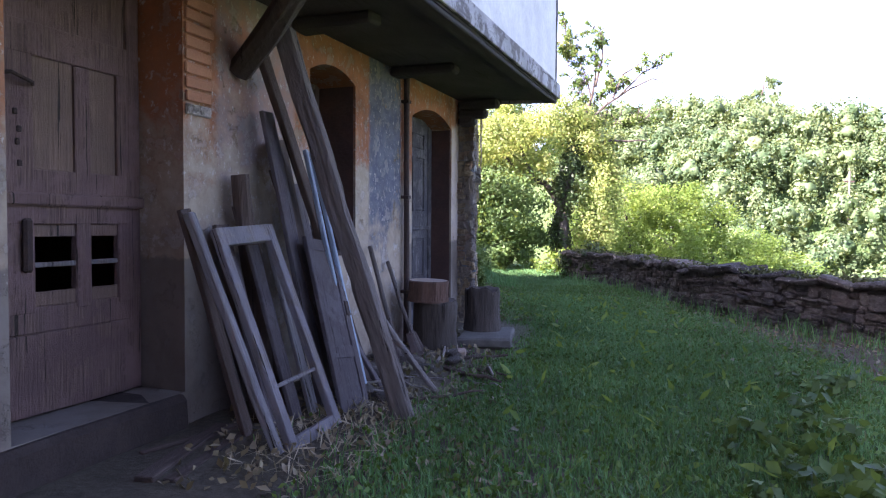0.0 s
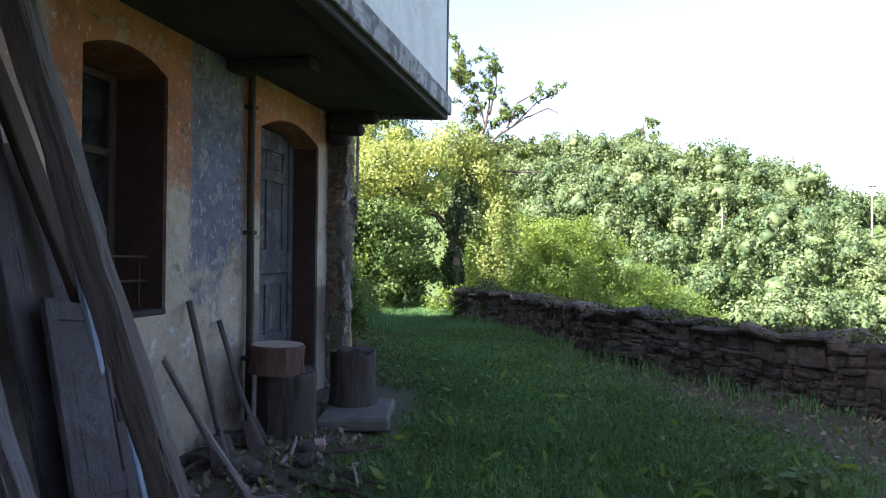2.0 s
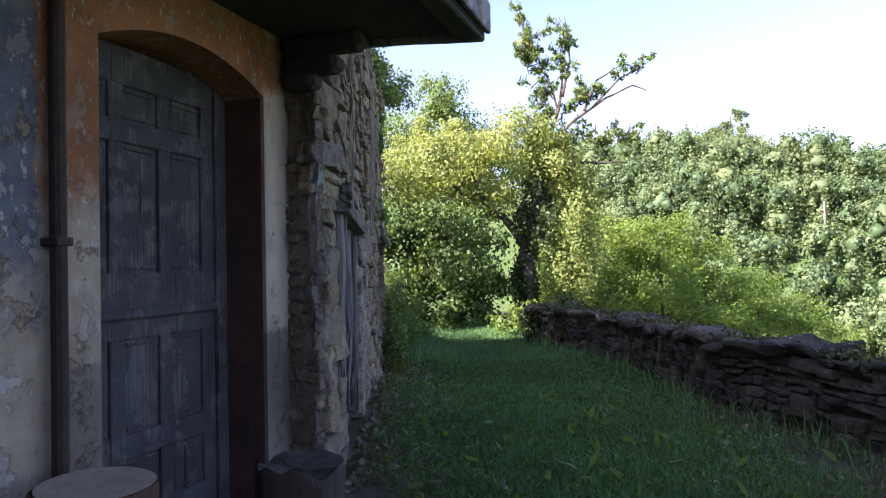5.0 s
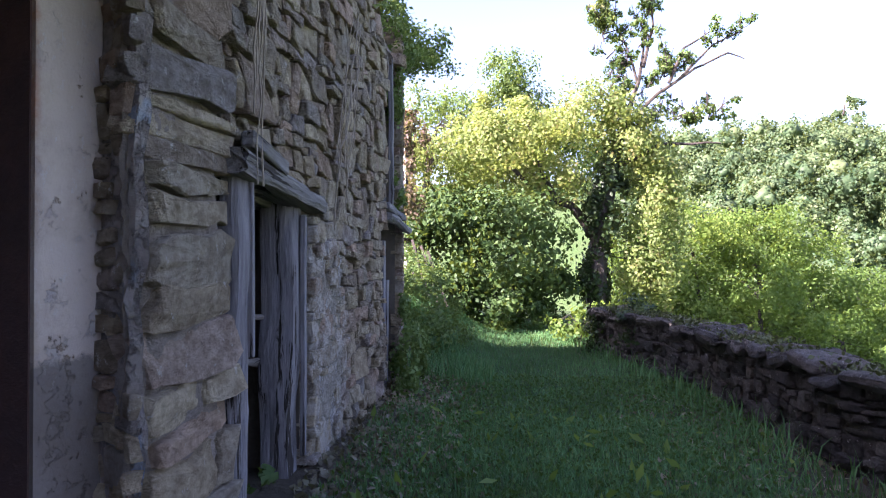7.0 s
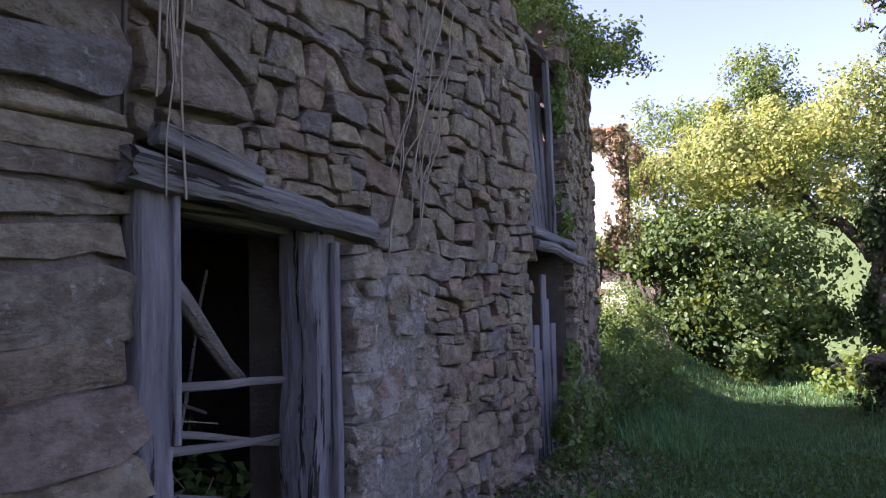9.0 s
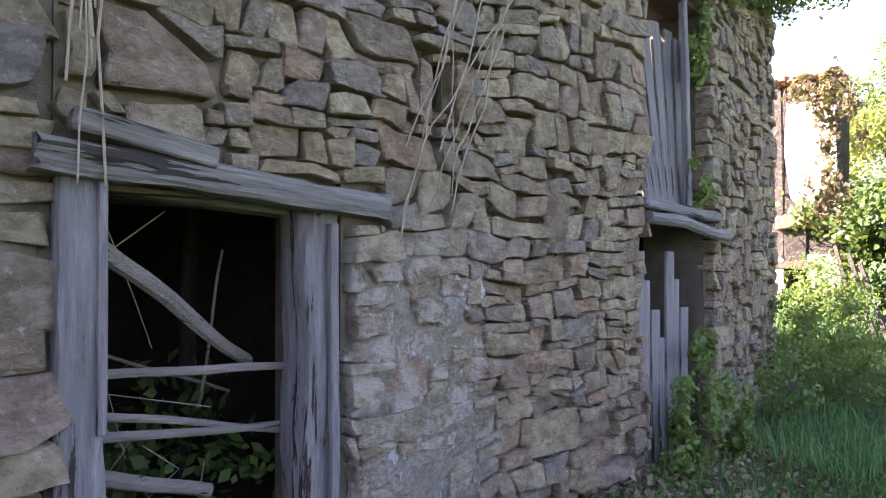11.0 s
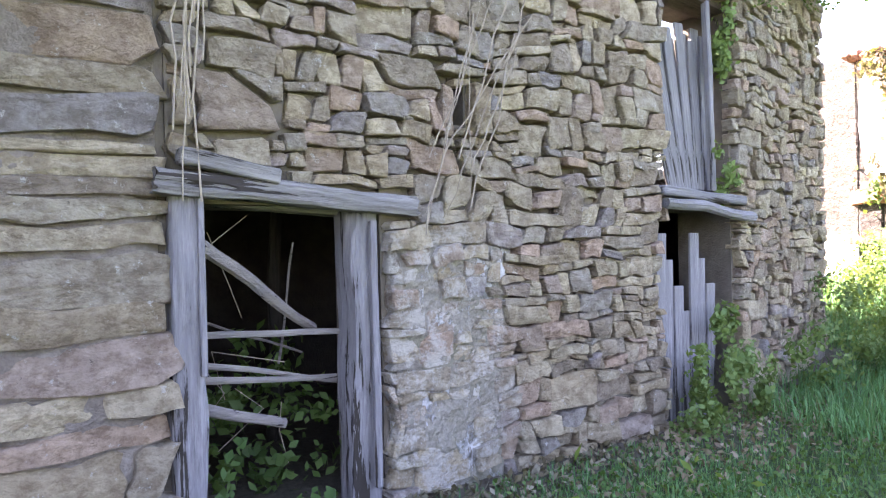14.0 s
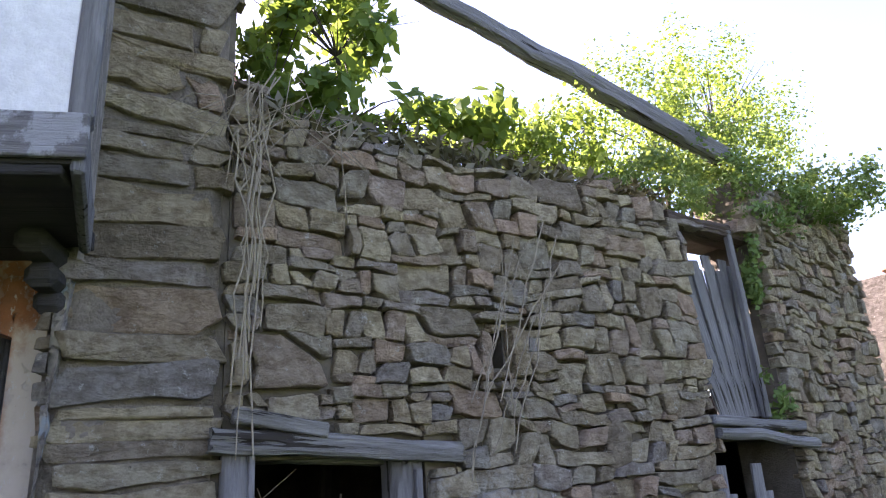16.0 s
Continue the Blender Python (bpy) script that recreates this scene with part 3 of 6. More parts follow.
# old window in the second opening: frame, bars and dark panes set deep, with a low iron guard
win = thing("window_1", HOUSE @ pose(-0.36, -0.68, 1.06), "old dark wooden window set deep in the wall", "window", "", "structure")
for y0, y1 in ((0.0, 0.06), (0.32, 0.38), (0.64, 0.70)):
    part("window_frame", one_box((-0.05, y0, 0), (0.02, y1, 1.42), 0.006, 0.002, 6), M_BROWN_WOOD, win)
for z in (0.0, 0.46, 0.92, 1.36):
    part("window_bar", one_box((-0.045, 0.02, z), (0.012, 0.68, z + 0.045), 0.005, 0.002, 4), M_BROWN_WOOD, win)
for y0 in (0.06, 0.38):
    for z in (0.045, 0.505, 0.965):
        pane = part("pane", one_box((-0.02, y0, z), (-0.015, y0 + 0.26, z + 0.415 if z < 0.9 else z + 0.395), 0), M_GLASS, win)
part("window_sill", one_box((0.03, 0.0, -0.004), (0.37, 0.70, 0.03), 0.01, 0.006, 4), M_DARKSTONE, win)
guard = thing("window_guard", HOUSE @ pose(-0.12, -0.68, 1.09), "low thin iron guard rail in window", "rail")
for z in (0.16, 0.30):
    part("rail", tube(bmesh.new(), [(0, 0.01, z), (0, 0.35, z + 0.004), (0, 0.69, z)], [0.007] * 3, 6), M_IRON, guard)
for y in (0.12, 0.40, 0.62):
    part("upright", tube(bmesh.new(), [(0, y, 0), (0, y, 0.30)], [0.006] * 2, 6), M_IRON, guard)

# balcony
balcony = thing("balcony", HOUSE, "closed white-panelled balcony on wooden joists", "balcony")
bm = one_box((0.004, -6.5, 2.735), (1.08, 2.66, 2.82), 0.004)
low = [bm.verts.new(c) for c in ((0.2, 2.66, 2.735), (1.08, 2.66, 2.735), (1.08, 2.86, 2.735))]
high = [bm.verts.new(v.co + Vector((0, 0, 0.085))) for v in low]
bm.faces.new(low)
bm.faces.new(high)
for k in range(3):
    bm.faces.new((low[k], low[(k + 1) % 3], high[(k + 1) % 3], high[k]))
part("deck", bm, M_BALC_SHADE, balcony, "weathered deck boards with underside shade in their colour")
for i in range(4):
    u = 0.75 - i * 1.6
    part("joist", one_box((0.004, u - 0.09, 2.65), (0.62, u + 0.09, 2.733), 0.02, 0.012, 3), M_BALC_SHADE, balcony)
part("edge_beam", one_box((0.95, -6.5, 2.695), (1.08, 2.80, 2.733), 0.008, 0.006, 12), M_BALC_SHADE, balcony)
part("fascia", one_box((1.085, -6.5, 2.75), (1.115, 2.88, 2.92), 0.006, 0.006, 16), M_FASCIA, balcony, "peeling grey-white fascia board")
part("parapet", one_box((1.03, -6.5, 2.92), (1.075, 2.80, 4.95), 0.004), M_WHITE, balcony, "chalky white panels")
# the balcony's end is cut slantwise against the barn
END = Matrix.Translation((1.08, 2.87, 0)) @ Matrix.Rotation(math.atan2(2.66 - 2.87, 0.2 - 1.08), 4, "Z")
part("fascia", one_box((0.0, 0.0, 2.70), (0.90, 0.045, 2.92), 0.012, 0.012, 8, END), M_GREY_WOOD, balcony, "weathered grey end beam")
part("parapet", one_box((0.14, 0.004, 2.924), (0.90, 0.04, 4.95), 0.004, 0, 0, END), M_LIME, balcony, "crumbling plaster end panel")
part("post", one_box((0.0, -0.012, 2.92), (0.135, 0.07, 5.0), 0.012, 0.008, 8, END), M_GREY_WOOD, balcony, "weathered grey corner post")
bm = bmesh.new()
for n1, z0 in ((0.50, 2.625), (0.36, 2.52), (0.22, 2.43)):
    box(bm, (0.02, 2.44, z0), (n1, 2.58, z0 + 0.108), None, 0.03, 0.012, 3)
part("corbel", bm, M_BALC_SHADE, balcony, "carved wooden corbel with shade in its colour")
bm = bmesh.new()
tube(bm, [(0.02, -1.52, 2.25), (0.3, -1.62, 2.44), (0.62, -1.74, 2.68), (0.78, -1.80, 2.80)], [0.08, 0.075, 0.07, 0.07], 8, 0.3)
part("brace", bm, M_BARK, balcony, "rough round timber brace")

# downpipe
pipe = thing("drainpipe", HOUSE @ pose(0.045, 0.96, 0.15), "dark rusty iron drainpipe on the wall", "drainpipe")
part("pipe", tube(bmesh.new(), [(0, 0, 0), (0.004, 0, 0.9), (-0.004, 0.004, 1.8), (0, 0, 2.55)], [0.028] * 4, 10), M_IRON, pipe)
for z in (0.5, 1.4, 2.3):
    part("bracket", one_box((-0.045, -0.036, z), (0.034, 0.036, z + 0.03), 0.004), M_IRON, pipe)


def panel_door(name, m, w, h, rails, stiles, mat, panel_mat, label, thick=0.045):
    """A framed door: rails at heights, stiles across, sunk panels between."""
    d = thing(name, m, label, "door", "", "structure")
    xs = [k * w for k in stiles]
    for i, x in enumerate(xs):
        wd = 0.10 if i in (0, len(xs) - 1) else 0.085
        x0 = min(max(x - wd / 2, 0), w - wd)
        part("stile", one_box((-thick, x0, 0), (0, x0 + wd, h), 0.005, 0.002, 8), mat, d)
    for z, hh in rails:
        part("rail", one_box((-thick + 0.002, 0.02, z), (0.004, w - 0.02, z + hh), 0.005, 0.002, 6), mat, d)
    zz = sorted(rails)
    for (z0, h0), (z1, _) in zip(zz, zz[1:]):
        for a, b in zip(xs, xs[1:]):
            field = part("panel", one_box((-thick + 0.012, a + 0.04, z0 + h0 - 0.01), (-0.016, b - 0.04, z1 + 0.01), 0.004), panel_mat, d)
            part("moulding", one_box((-0.018, a + 0.055, z0 + h0 + 0.012), (-0.006, b - 0.055, z0 + h0 + 0.03), 0.004), mat, field)
            part("moulding", one_box((-0.018, a + 0.055, z1 - 0.03), (-0.006, b - 0.055, z1 - 0.012), 0.004), mat, field)
    return d


# big old door: the lower leaf has two open lights
dm = HOUSE @ pose(-0.30, -3.03, 0.37)
big_door = thing("door_1", dm, "worn brown panelled double-leaf farm door, closed", "door", "", "structure")
for y0, y1 in ((0.0, 0.09), (0.93, 1.02)):
    part("stile", one_box((-0.05, y0, 0), (0, y1, 2.36), 0.006, 0.003, 10), M_DOOR, big_door)
for z0, z1, x in ((0.0, 0.40, 0.0), (0.40, 0.53, -0.004), (0.93, 1.03, 0.004), (1.08, 1.20, 0.0), (1.74, 1.90, 0.003), (2.26, 2.36, 0.0)):
    part("rail", one_box((-0.046, 0.08, z0), (x, 0.94, z1), 0.006, 0.003, 6), M_DOOR, big_door)
part("ledge", one_box((-0.02, 0.0, 1.02), (0.035, 1.02, 1.085), 0.012, 0.004, 6), M_DOOR, big_door, "moulded weather ledge")
part("mullion", one_box((-0.046, 0.585, 0.5), (0.002, 0.68, 1.74), 0.006, 0.003, 6), M_DOOR, big_door)
for a, b in ((0.35, 0.59), (0.675, 0.86)):
    part("panel", one_box((-0.035, a, 1.19), (-0.012, b, 1.75), 0.012), M_PANEL, big_door)
    part("glazing_bar", one_box((-0.03, a, 0.72), (-0.006, b, 0.745), 0.004), M_SASH, big_door)
    part("light_panel", one_box((-0.03, a, 0.53), (-0.01, b, 0.60), 0.004), M_PANEL, big_door)
    part("light_panel", one_box((-0.03, a, 0.87), (-0.01, b, 0.93), 0.004), M_PANEL, big_door)
part("stile", one_box((-0.046, 0.86, 0.5), (0.0, 0.94, 1.75), 0.006), M_DOOR, big_door)
part("stile", one_box((-0.046, 0.08, 0.5), (0.001, 0.35, 1.75), 0.006, 0.003, 5), M_DOOR, big_door)
part("panel", one_box((-0.035, 0.1, 1.89), (-0.012, 0.93, 2.27), 0.012), M_DOOR, big_door)
part("latch", one_box((0.0, 0.27, 0.70), (0.035, 0.32, 0.96), 0.012), M_IRON, big_door, "dark iron latch plate")
part("handle", tube(bmesh.new(), [(0.01, 0.16, 1.62), (0.05, 0.2, 1.63), (0.05, 0.31, 1.60), (0.01, 0.34, 1.60)], [0.01] * 4, 6), M_IRON, big_door, "bent iron handle")
for z, y in ((1.32, 0.26), (1.38, 0.27), (1.22, 0.27), (1.46, 0.25)):
    part("nail_head", one_box((0.0, y - 0.012, z - 0.015), (0.012, y + 0.012, z + 0.015), 0.004), M_IRON, big_door)

door2 = panel_door("door_2", HOUSE @ pose(-0.25, 1.19, 0.22, 0, 0, 0), 1.02, 2.24, [(0.0, 0.16), (0.40, 0.11), (0.93, 0.30), (1.81, 0.10), (2.07, 0.17)], [0, 0.34, 0.64, 1], M_DOOR_GREY, M_DOOR_GREY, "grey panelled door leaf with worn paint, closed")
part("door_frame", one_box((-0.06, 1.025, 0.0), (0.012, 1.116, 2.22), 0.006, 0.003, 6), M_DOOR_GREY, door2)
part("ledge", one_box((-0.01, 0.0, 1.02), (0.03, 1.02, 1.07), 0.01, 0.003, 4), M_DOOR_GREY, door2)
part("handle", tube(bmesh.new(), [(0.0, 0.04, 0.70), (0.04, 0.04, 0.71), (0.04, 0.04, 0.80), (0.0, 0.04, 0.81)], [0.007] * 4, 6), M_IRON, door2)

# ---- stone building ----
HOLES = [(8.84, 9.93, -1.0, 1.72), (8.72, 9.4, 1.70, 1.945), (9.4, 10.12, 1.70, 1.865), (10.40, 10.51, 2.26, 2.50), (12.27, 13.22, -1.0, 1.80), (12.27, 13.22, 1.96, 3.45), (12.2, 13.3, 1.78, 1.97)]


def top_a(y):
    pts = [(8.0, 4.6), (8.84, 4.5), (8.86, 3.85), (9.2, 3.68), (9.8, 3.58), (10.7, 3.6), (11.8, 3.63), (12.2, 3.52), (12.9, 3.5), (13.3, 3.9), (15.6, 4.3)]
    for (a, za), (b, zb) in zip(pts, pts[1:]):
        if y <= b:
            return za + (zb - za) * (y - a) / (b - a)
    return 4.3


def cells(y0, y1, z0, ztop, rng, tall=0.225, wide=(0.11, 0.38), thin=0.5):
    """Uneven rubble: bands, cut into blocks, some split into thin slabs."""
    out = []
    z = z0
    while z < ztop:
        h = tall * rng.uniform(0.72, 1.25)
        y = y0 - rng.uniform(0, 0.12)
        while y < y1:
            w = rng.uniform(*wide)
            a, b = max(y, y0), min(y + w, y1)
            y += w
            if b - a < 0.04:
                continue
            k = rng.random()
            if k < 0.10 and b - a > 0.2:
                out.append((a, b, z, z + h))
                continue
            n = 2 if k < 0.16 + (1 - thin) else 3
            cut = sorted(rng.uniform(0.2, 0.8) for _ in range(n - 1))
            zs = [z] + [z + h * c for c in cut] + [z + h]
            for p, q in zip(zs, zs[1:]):
                if q - p < 0.035:
                    continue
                if b - a > 0.24 and rng.random() < 0.55:
                    m = a + (b - a) * rng.uniform(0.3, 0.7)
                    out += [(a, m, p, q), (m, b, p, q)]
                else:
                    out.append((a, b, p, q))
        z += h
    return out


def clip_cells(cs, holes):
    """Cuts the cells round the holes and keeps all that is left."""
    for h in holes:
        out = []
        for a, b, p, q in cs:
            if a < h[1] and b > h[0] and p < h[3] and q > h[2]:
                m0, m1 = max(a, h[0]), min(b, h[1])
                left = [(a, h[0], p, q), (h[1], b, p, q), (m0, m1, p, h[2]), (m0, m1, h[3], q)]
                out += [o for o in left if o[1] - o[0] > 0.035 and o[3] - o[2] > 0.03]
            else:
                out.append((a, b, p, q))
        cs = out
    return cs


def warp(y, z, k=1.0):
    p, q = Vector((y * 1.5, z * 1.7, 1.3)), Vector((y * 6.5, z * 8.0, 4.1))
    return (y + k * (0.045 * noise.noise(p) + 0.036 * noise.noise(q)), z + k * (0.06 * noise.noise(p + Vector((9, 3, 5))) + 0.032 * noise.noise(q + Vector((2, 8, 1)))))


def stone_into(bm, cell, rng, place, depth=0.12, proud=0.02, joint=0.0055, k=1.0, lift=None, hump=0.0):
    """One rough stone: uneven outline, broken edge, humped face. place(y, z, out) gives the world point."""
    a, b, p, q = cell
    a, b, p, q = a + joint, b - joint, p + joint * 0.8, q - joint * 0.8
    w, h = b - a, q - p
    j = 0.10 * min(w, h)
    def jit(s=1.0):
        return rng.uniform(-j, j) * s
    c = 0.22 * min(w, h)
    ring = [(a + c * rng.random(), p + jit(0.4)), ((a + b) / 2 + jit(), p + jit(0.6)), (b - c * rng.random(), p + jit(0.4)), (b + jit(0.3), p + c * rng.random()),
            (b + jit(0.4), q - c * rng.random()), (b - c * rng.random(), q + jit(0.4)), ((a + b) / 2 + jit(), q + jit(0.6)), (a + c * rng.random(), q + jit(0.4)), (a + jit(0.4), q - c * rng.random()), (a + jit(0.3), p + c * rng.random())]
    out = (lift if lift is not None else (rng.uniform(-0.014, proud) if rng.random() < 0.9 else -0.035))
    tilt_y, tilt_z = rng.uniform(-0.06, 0.06), rng.uniform(-0.08, 0.08)
    cy, cz = (a + b) / 2, (p + q) / 2
    slope = rng.uniform(-0.05, 0.05) * min(1.0, h / w * 1.6)
    ring = [(y, z + slope * (y - cy)) for y, z in ring]
    inset = 0.05 + 0.06 * rng.random() + 0.8 * hump
    back, edge, face = [], [], []
    for y, z in ring:
        yy, zz = warp(y, z, k)
        t = (y - cy) * tilt_y + (z - cz) * tilt_z
        back.append(bm.verts.new(place(yy, zz, -depth)))
        edge.append(bm.verts.new(place(yy, zz, out + t - 0.006 - 0.012 * rng.random() - 0.25 * hump)))
        yi, zi = warp(y + (cy - y) * inset, z + (cz - z) * inset, k)
        face.append(bm.verts.new(place(yi, zi, out + t + rng.uniform(-0.004, 0.006))))
    yc, zc = warp(cy + jit(), cz + jit(), k)
    mid = bm.verts.new(place(yc, zc, out + rng.uniform(0.0, 0.012)))
    n = len(ring)
    for i in range(n):
        i2 = (i + 1) % n
        bm.faces.new((back[i], back[i2], edge[i2], edge[i]))
        bm.faces.new((edge[i], edge[i2], face[i2], face[i]))
        bm.faces.new((face[i], face[i2], mid))


def slabs(cs, rng):
    """Roughly squared stones: corners knocked about, now and then one broken off."""
    out = []
    for a, b, p, q in cs:
        w, h = b - a, q - p
        jy, jz = 0.10 * min(w, 2 * h), 0.11 * min(h, w)
        lean = rng.uniform(-0.16, 0.16) * h
        poly = [(a + rng.uniform(-jy, jy) - lean, p + rng.uniform(-jz, jz)), (b + rng.uniform(-jy, jy) - lean, p + rng.uniform(-jz, jz)),
                (b + rng.uniform(-jy, jy) + lean, q + rng.uniform(-jz, jz)), (a + rng.uniform(-jy, jy) + lean, q + rng.uniform(-jz, jz))]
        if rng.random() < 0.4 and min(w, h) > 0.05:
            k = rng.randrange(4)
            c, n, o = poly[k], poly[(k + 1) % 4], poly[k - 1]
            f, g = rng.uniform(0.15, 0.4), rng.uniform(0.15, 0.45)
            poly[k:k + 1] = [(c[0] + (o[0] - c[0]) * f, c[1] + (o[1] - c[1]) * f), (c[0] + (n[0] - c[0]) * g, c[1] + (n[1] - c[1]) * g)]
        out.append(poly)
    return out


def stone_poly(bm, poly, rng, place, depth=0.12, proud=0.02, joint=0.006, k=1.0, rough=1.0, low=-0.02):
    """One broken stone with the given outline: chipped edge, split face, set more or less proud."""
    cy = sum(p[0] for p in poly) / len(poly)
    cz = sum(p[1] for p in poly) / len(poly)
    ring = []
    for (y0, z0), (y1, z1) in zip(poly, poly[1:] + poly[:1]):
        ln = math.hypot(y1 - y0, z1 - z0)
        for f in ((0.06, 0.35, 0.65, 0.94) if ln > 0.18 else (0.09, 0.91) if ln > 0.04 else (0.5,)):
            f += rng.uniform(-0.05, 0.05)
            y, z = y0 + (y1 - y0) * f, z0 + (z1 - z0) * f
            d = math.hypot(y - cy, z - cz) + 1e-5
            pull = (joint * rng.uniform(0.4, 1.9) + rng.uniform(-0.004, 0.008) * rough) / d
            ring.append((y + (cy - y) * pull, z + (cz - z) * pull))
    size = max(0.03, min(max(p[0] for p in poly) - min(p[0] for p in poly), max(p[1] for p in poly) - min(p[1] for p in poly)))
    out = rng.uniform(low, proud) if rng.random() < 0.9 or low >= 0 else -0.032
    ty, tz = rng.uniform(-0.13, 0.13), rng.uniform(-0.20, 0.12)
    ry, rz, bend = rng.uniform(-0.3, 0.3) * size, rng.uniform(-0.3, 0.3) * size, rng.uniform(0.0, 0.16) * size
    back, edge, face = [], [], []
    for y, z in ring:
        yy, zz = warp(y, z, k)
        t = max(-0.03, min(0.03, (y - cy) * ty + (z - cz) * tz))
        back.append(bm.verts.new(place(yy, zz, -depth)))
        edge.append(bm.verts.new(place(yy, zz, out + t - rng.uniform(0.003, 0.016) * rough)))
        inset = rng.uniform(0.02, 0.11)
        yi, zi = warp(y + (cy - y) * inset, z + (cz - z) * inset, k)
        face.append(bm.verts.new(place(yi, zi, out + t + rng.uniform(-0.005, 0.005) * rough)))
    yc, zc = warp(cy + ry, cz + rz, k)
    mid = bm.verts.new(place(yc, zc, out + bend * 0.5 + rng.uniform(-0.002, 0.008)))
    n = len(ring)
    for i in range(n):
        i2 = (i + 1) % n
        bm.faces.new((back[i], back[i2], edge[i2], edge[i]))
        bm.faces.new((edge[i], edge[i2], face[i2], face[i]))
        bm.faces.new((face[i], face[i2], mid))


def place_a(y, z, out):
    return Vector((0.45 + 0.03 * (y - 9) + out + 0.03 * noise.noise(Vector((y * 0.6, z * 0.6, 2))), y, z))


def place_b(y, z, out):
    k = (y - 13.25) / 2.15
    return Vector((0.54 - 0.32 * k + out, y, z))


stone_house = thing("stone_building", pose(0, 0, 0), "roofless ruined stone barn of uneven sandstone rubble", "barn", "", "structure")
# core of the wall behind the face stones
bm = bmesh.new()
def solid(bm, y0, y1, z0, z1):
    box(bm, (-0.08 + 0.45 + 0.03 * (y0 - 9) - 0.5, y0, z0), (0.45 + 0.03 * (y0 - 9) - 0.07, y1, z1))
for y0, y1, holes in ((8.3, 8.84, []), (8.84, 9.93, [(-1, 1.78)]), (9.93, 10.4, []), (10.4, 10.51, [(2.26, 2.50)]), (10.51, 11.4, []), (11.4, 12.27, []), (12.27, 13.22, [(-1, 1.8), (1.93, 3.45)])):
    z = -0.2
    for a, b in holes:
        if a > z:
            solid(bm, y0, y1, z, a)
        z = b
    solid(bm, y0, y1, z, min(top_a(y0 + 0.05), top_a(y1 - 0.05)) - 0.06)
part("wall_core", bm, M_BED, stone_house)
bm = bmesh.new()
v = []
for y, x in ((13.22, 0.53), (15.4, 0.19)):
    for dx in (-0.06, -0.55):
        for z in (-0.2, 4.0 if y < 14 else 4.25):
            v.append(bm.verts.new((x + dx, y, z)))
for f in ((0, 1, 5, 4), (2, 6, 7, 3), (1, 3, 7, 5), (0, 4, 6, 2), (0, 2, 3, 1), (4, 5, 7, 6)):
    bm.faces.new([v[i] for i in f])
part("wall_core", bm, M_BED, stone_house)
# inner walls, with the room's darkness painted into their mortar colour
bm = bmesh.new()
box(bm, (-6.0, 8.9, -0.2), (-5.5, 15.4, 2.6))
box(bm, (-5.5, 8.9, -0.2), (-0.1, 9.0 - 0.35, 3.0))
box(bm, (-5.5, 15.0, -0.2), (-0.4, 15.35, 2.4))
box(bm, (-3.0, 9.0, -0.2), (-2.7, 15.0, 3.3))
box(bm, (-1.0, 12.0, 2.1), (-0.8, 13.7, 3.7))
part("wall_back", bm, M_INSIDE_DARK, stone_house)
# unseen boards over the whole room, added to shut out sky light
part("loft_cover", one_box((-2.7, 8.66, 2.02), (-0.06, 15.0, 2.10), 0.0), M_BROWN_WOOD_Y, stone_house, "unseen loft boards added to shade the barn inside")

rng = random.Random(3)
quoin_cells = []
z = 0.12
while z < 4.5:
    h = rng.choice((rng.uniform(0.07, 0.12), rng.uniform(0.12, 0.2), rng.uniform(0.17, 0.23)))
    e = rng.uniform(-0.07, 0.03)
    if rng.random() < 0.35:
        m = rng.uniform(8.45, 8.65)
        quoin_cells += [(8.07 + rng.uniform(0, 0.06), m, z, z + h), (m, 8.84 + e, z, z + h)]
    elif rng.random() < 0.4:
        quoin_cells += [(8.07 + rng.uniform(0, 0.06), 8.84 + e, z, z + h * 0.6), (8.07 + rng.uniform(0, 0.06), 8.78 + e, z + h * 0.6, z + h)]
    else:
        quoin_cells += [(8.07 + rng.uniform(0, 0.06), 8.84 + e, z, z + h)]
    z += h
# the large slab over the lintel and the slabs round the slit
BIG = [(8.95, 9.36, 2.09, 2.38), (8.85, 8.94, 2.09, 2.32), (10.28, 10.39, 2.18, 2.52), (10.52, 10.68, 2.2, 2.54), (10.28, 10.68, 2.545, 2.62)]
BIG_POLY = [[(8.955, 2.095), (9.355, 2.11), (9.31, 2.24), (9.10, 2.37), (8.96, 2.38)], [(8.85, 2.10), (8.935, 2.10), (8.94, 2.26), (8.90, 2.32), (8.85, 2.30)],
            [(10.29, 2.18), (10.38, 2.19), (10.385, 2.50), (10.32, 2.50)], [(10.525, 2.20), (10.66, 2.22), (10.67, 2.5), (10.53, 2.53)], [(10.28, 2.55), (10.67, 2.56), (10.64, 2.62), (10.30, 2.60)], [(9.12, 2.385), (9.33, 2.255), (9.37, 2.26), (9.36, 2.385)]]
seed_cells = clip_cells(cells(8.84, 13.22, 0.08, 3.9, rng, 0.215, (0.10, 0.42), 0.6), HOLES + BIG)
main_cells = [p for p in slabs(seed_cells, rng) if max(q[1] for q in p) < top_a(sum(q[0] for q in p) / len(p)) + 0.03]
all_a = slabs(quoin_cells, rng) + BIG_POLY + main_cells
near_n = 0
rest = bmesh.new()
late_stones = []
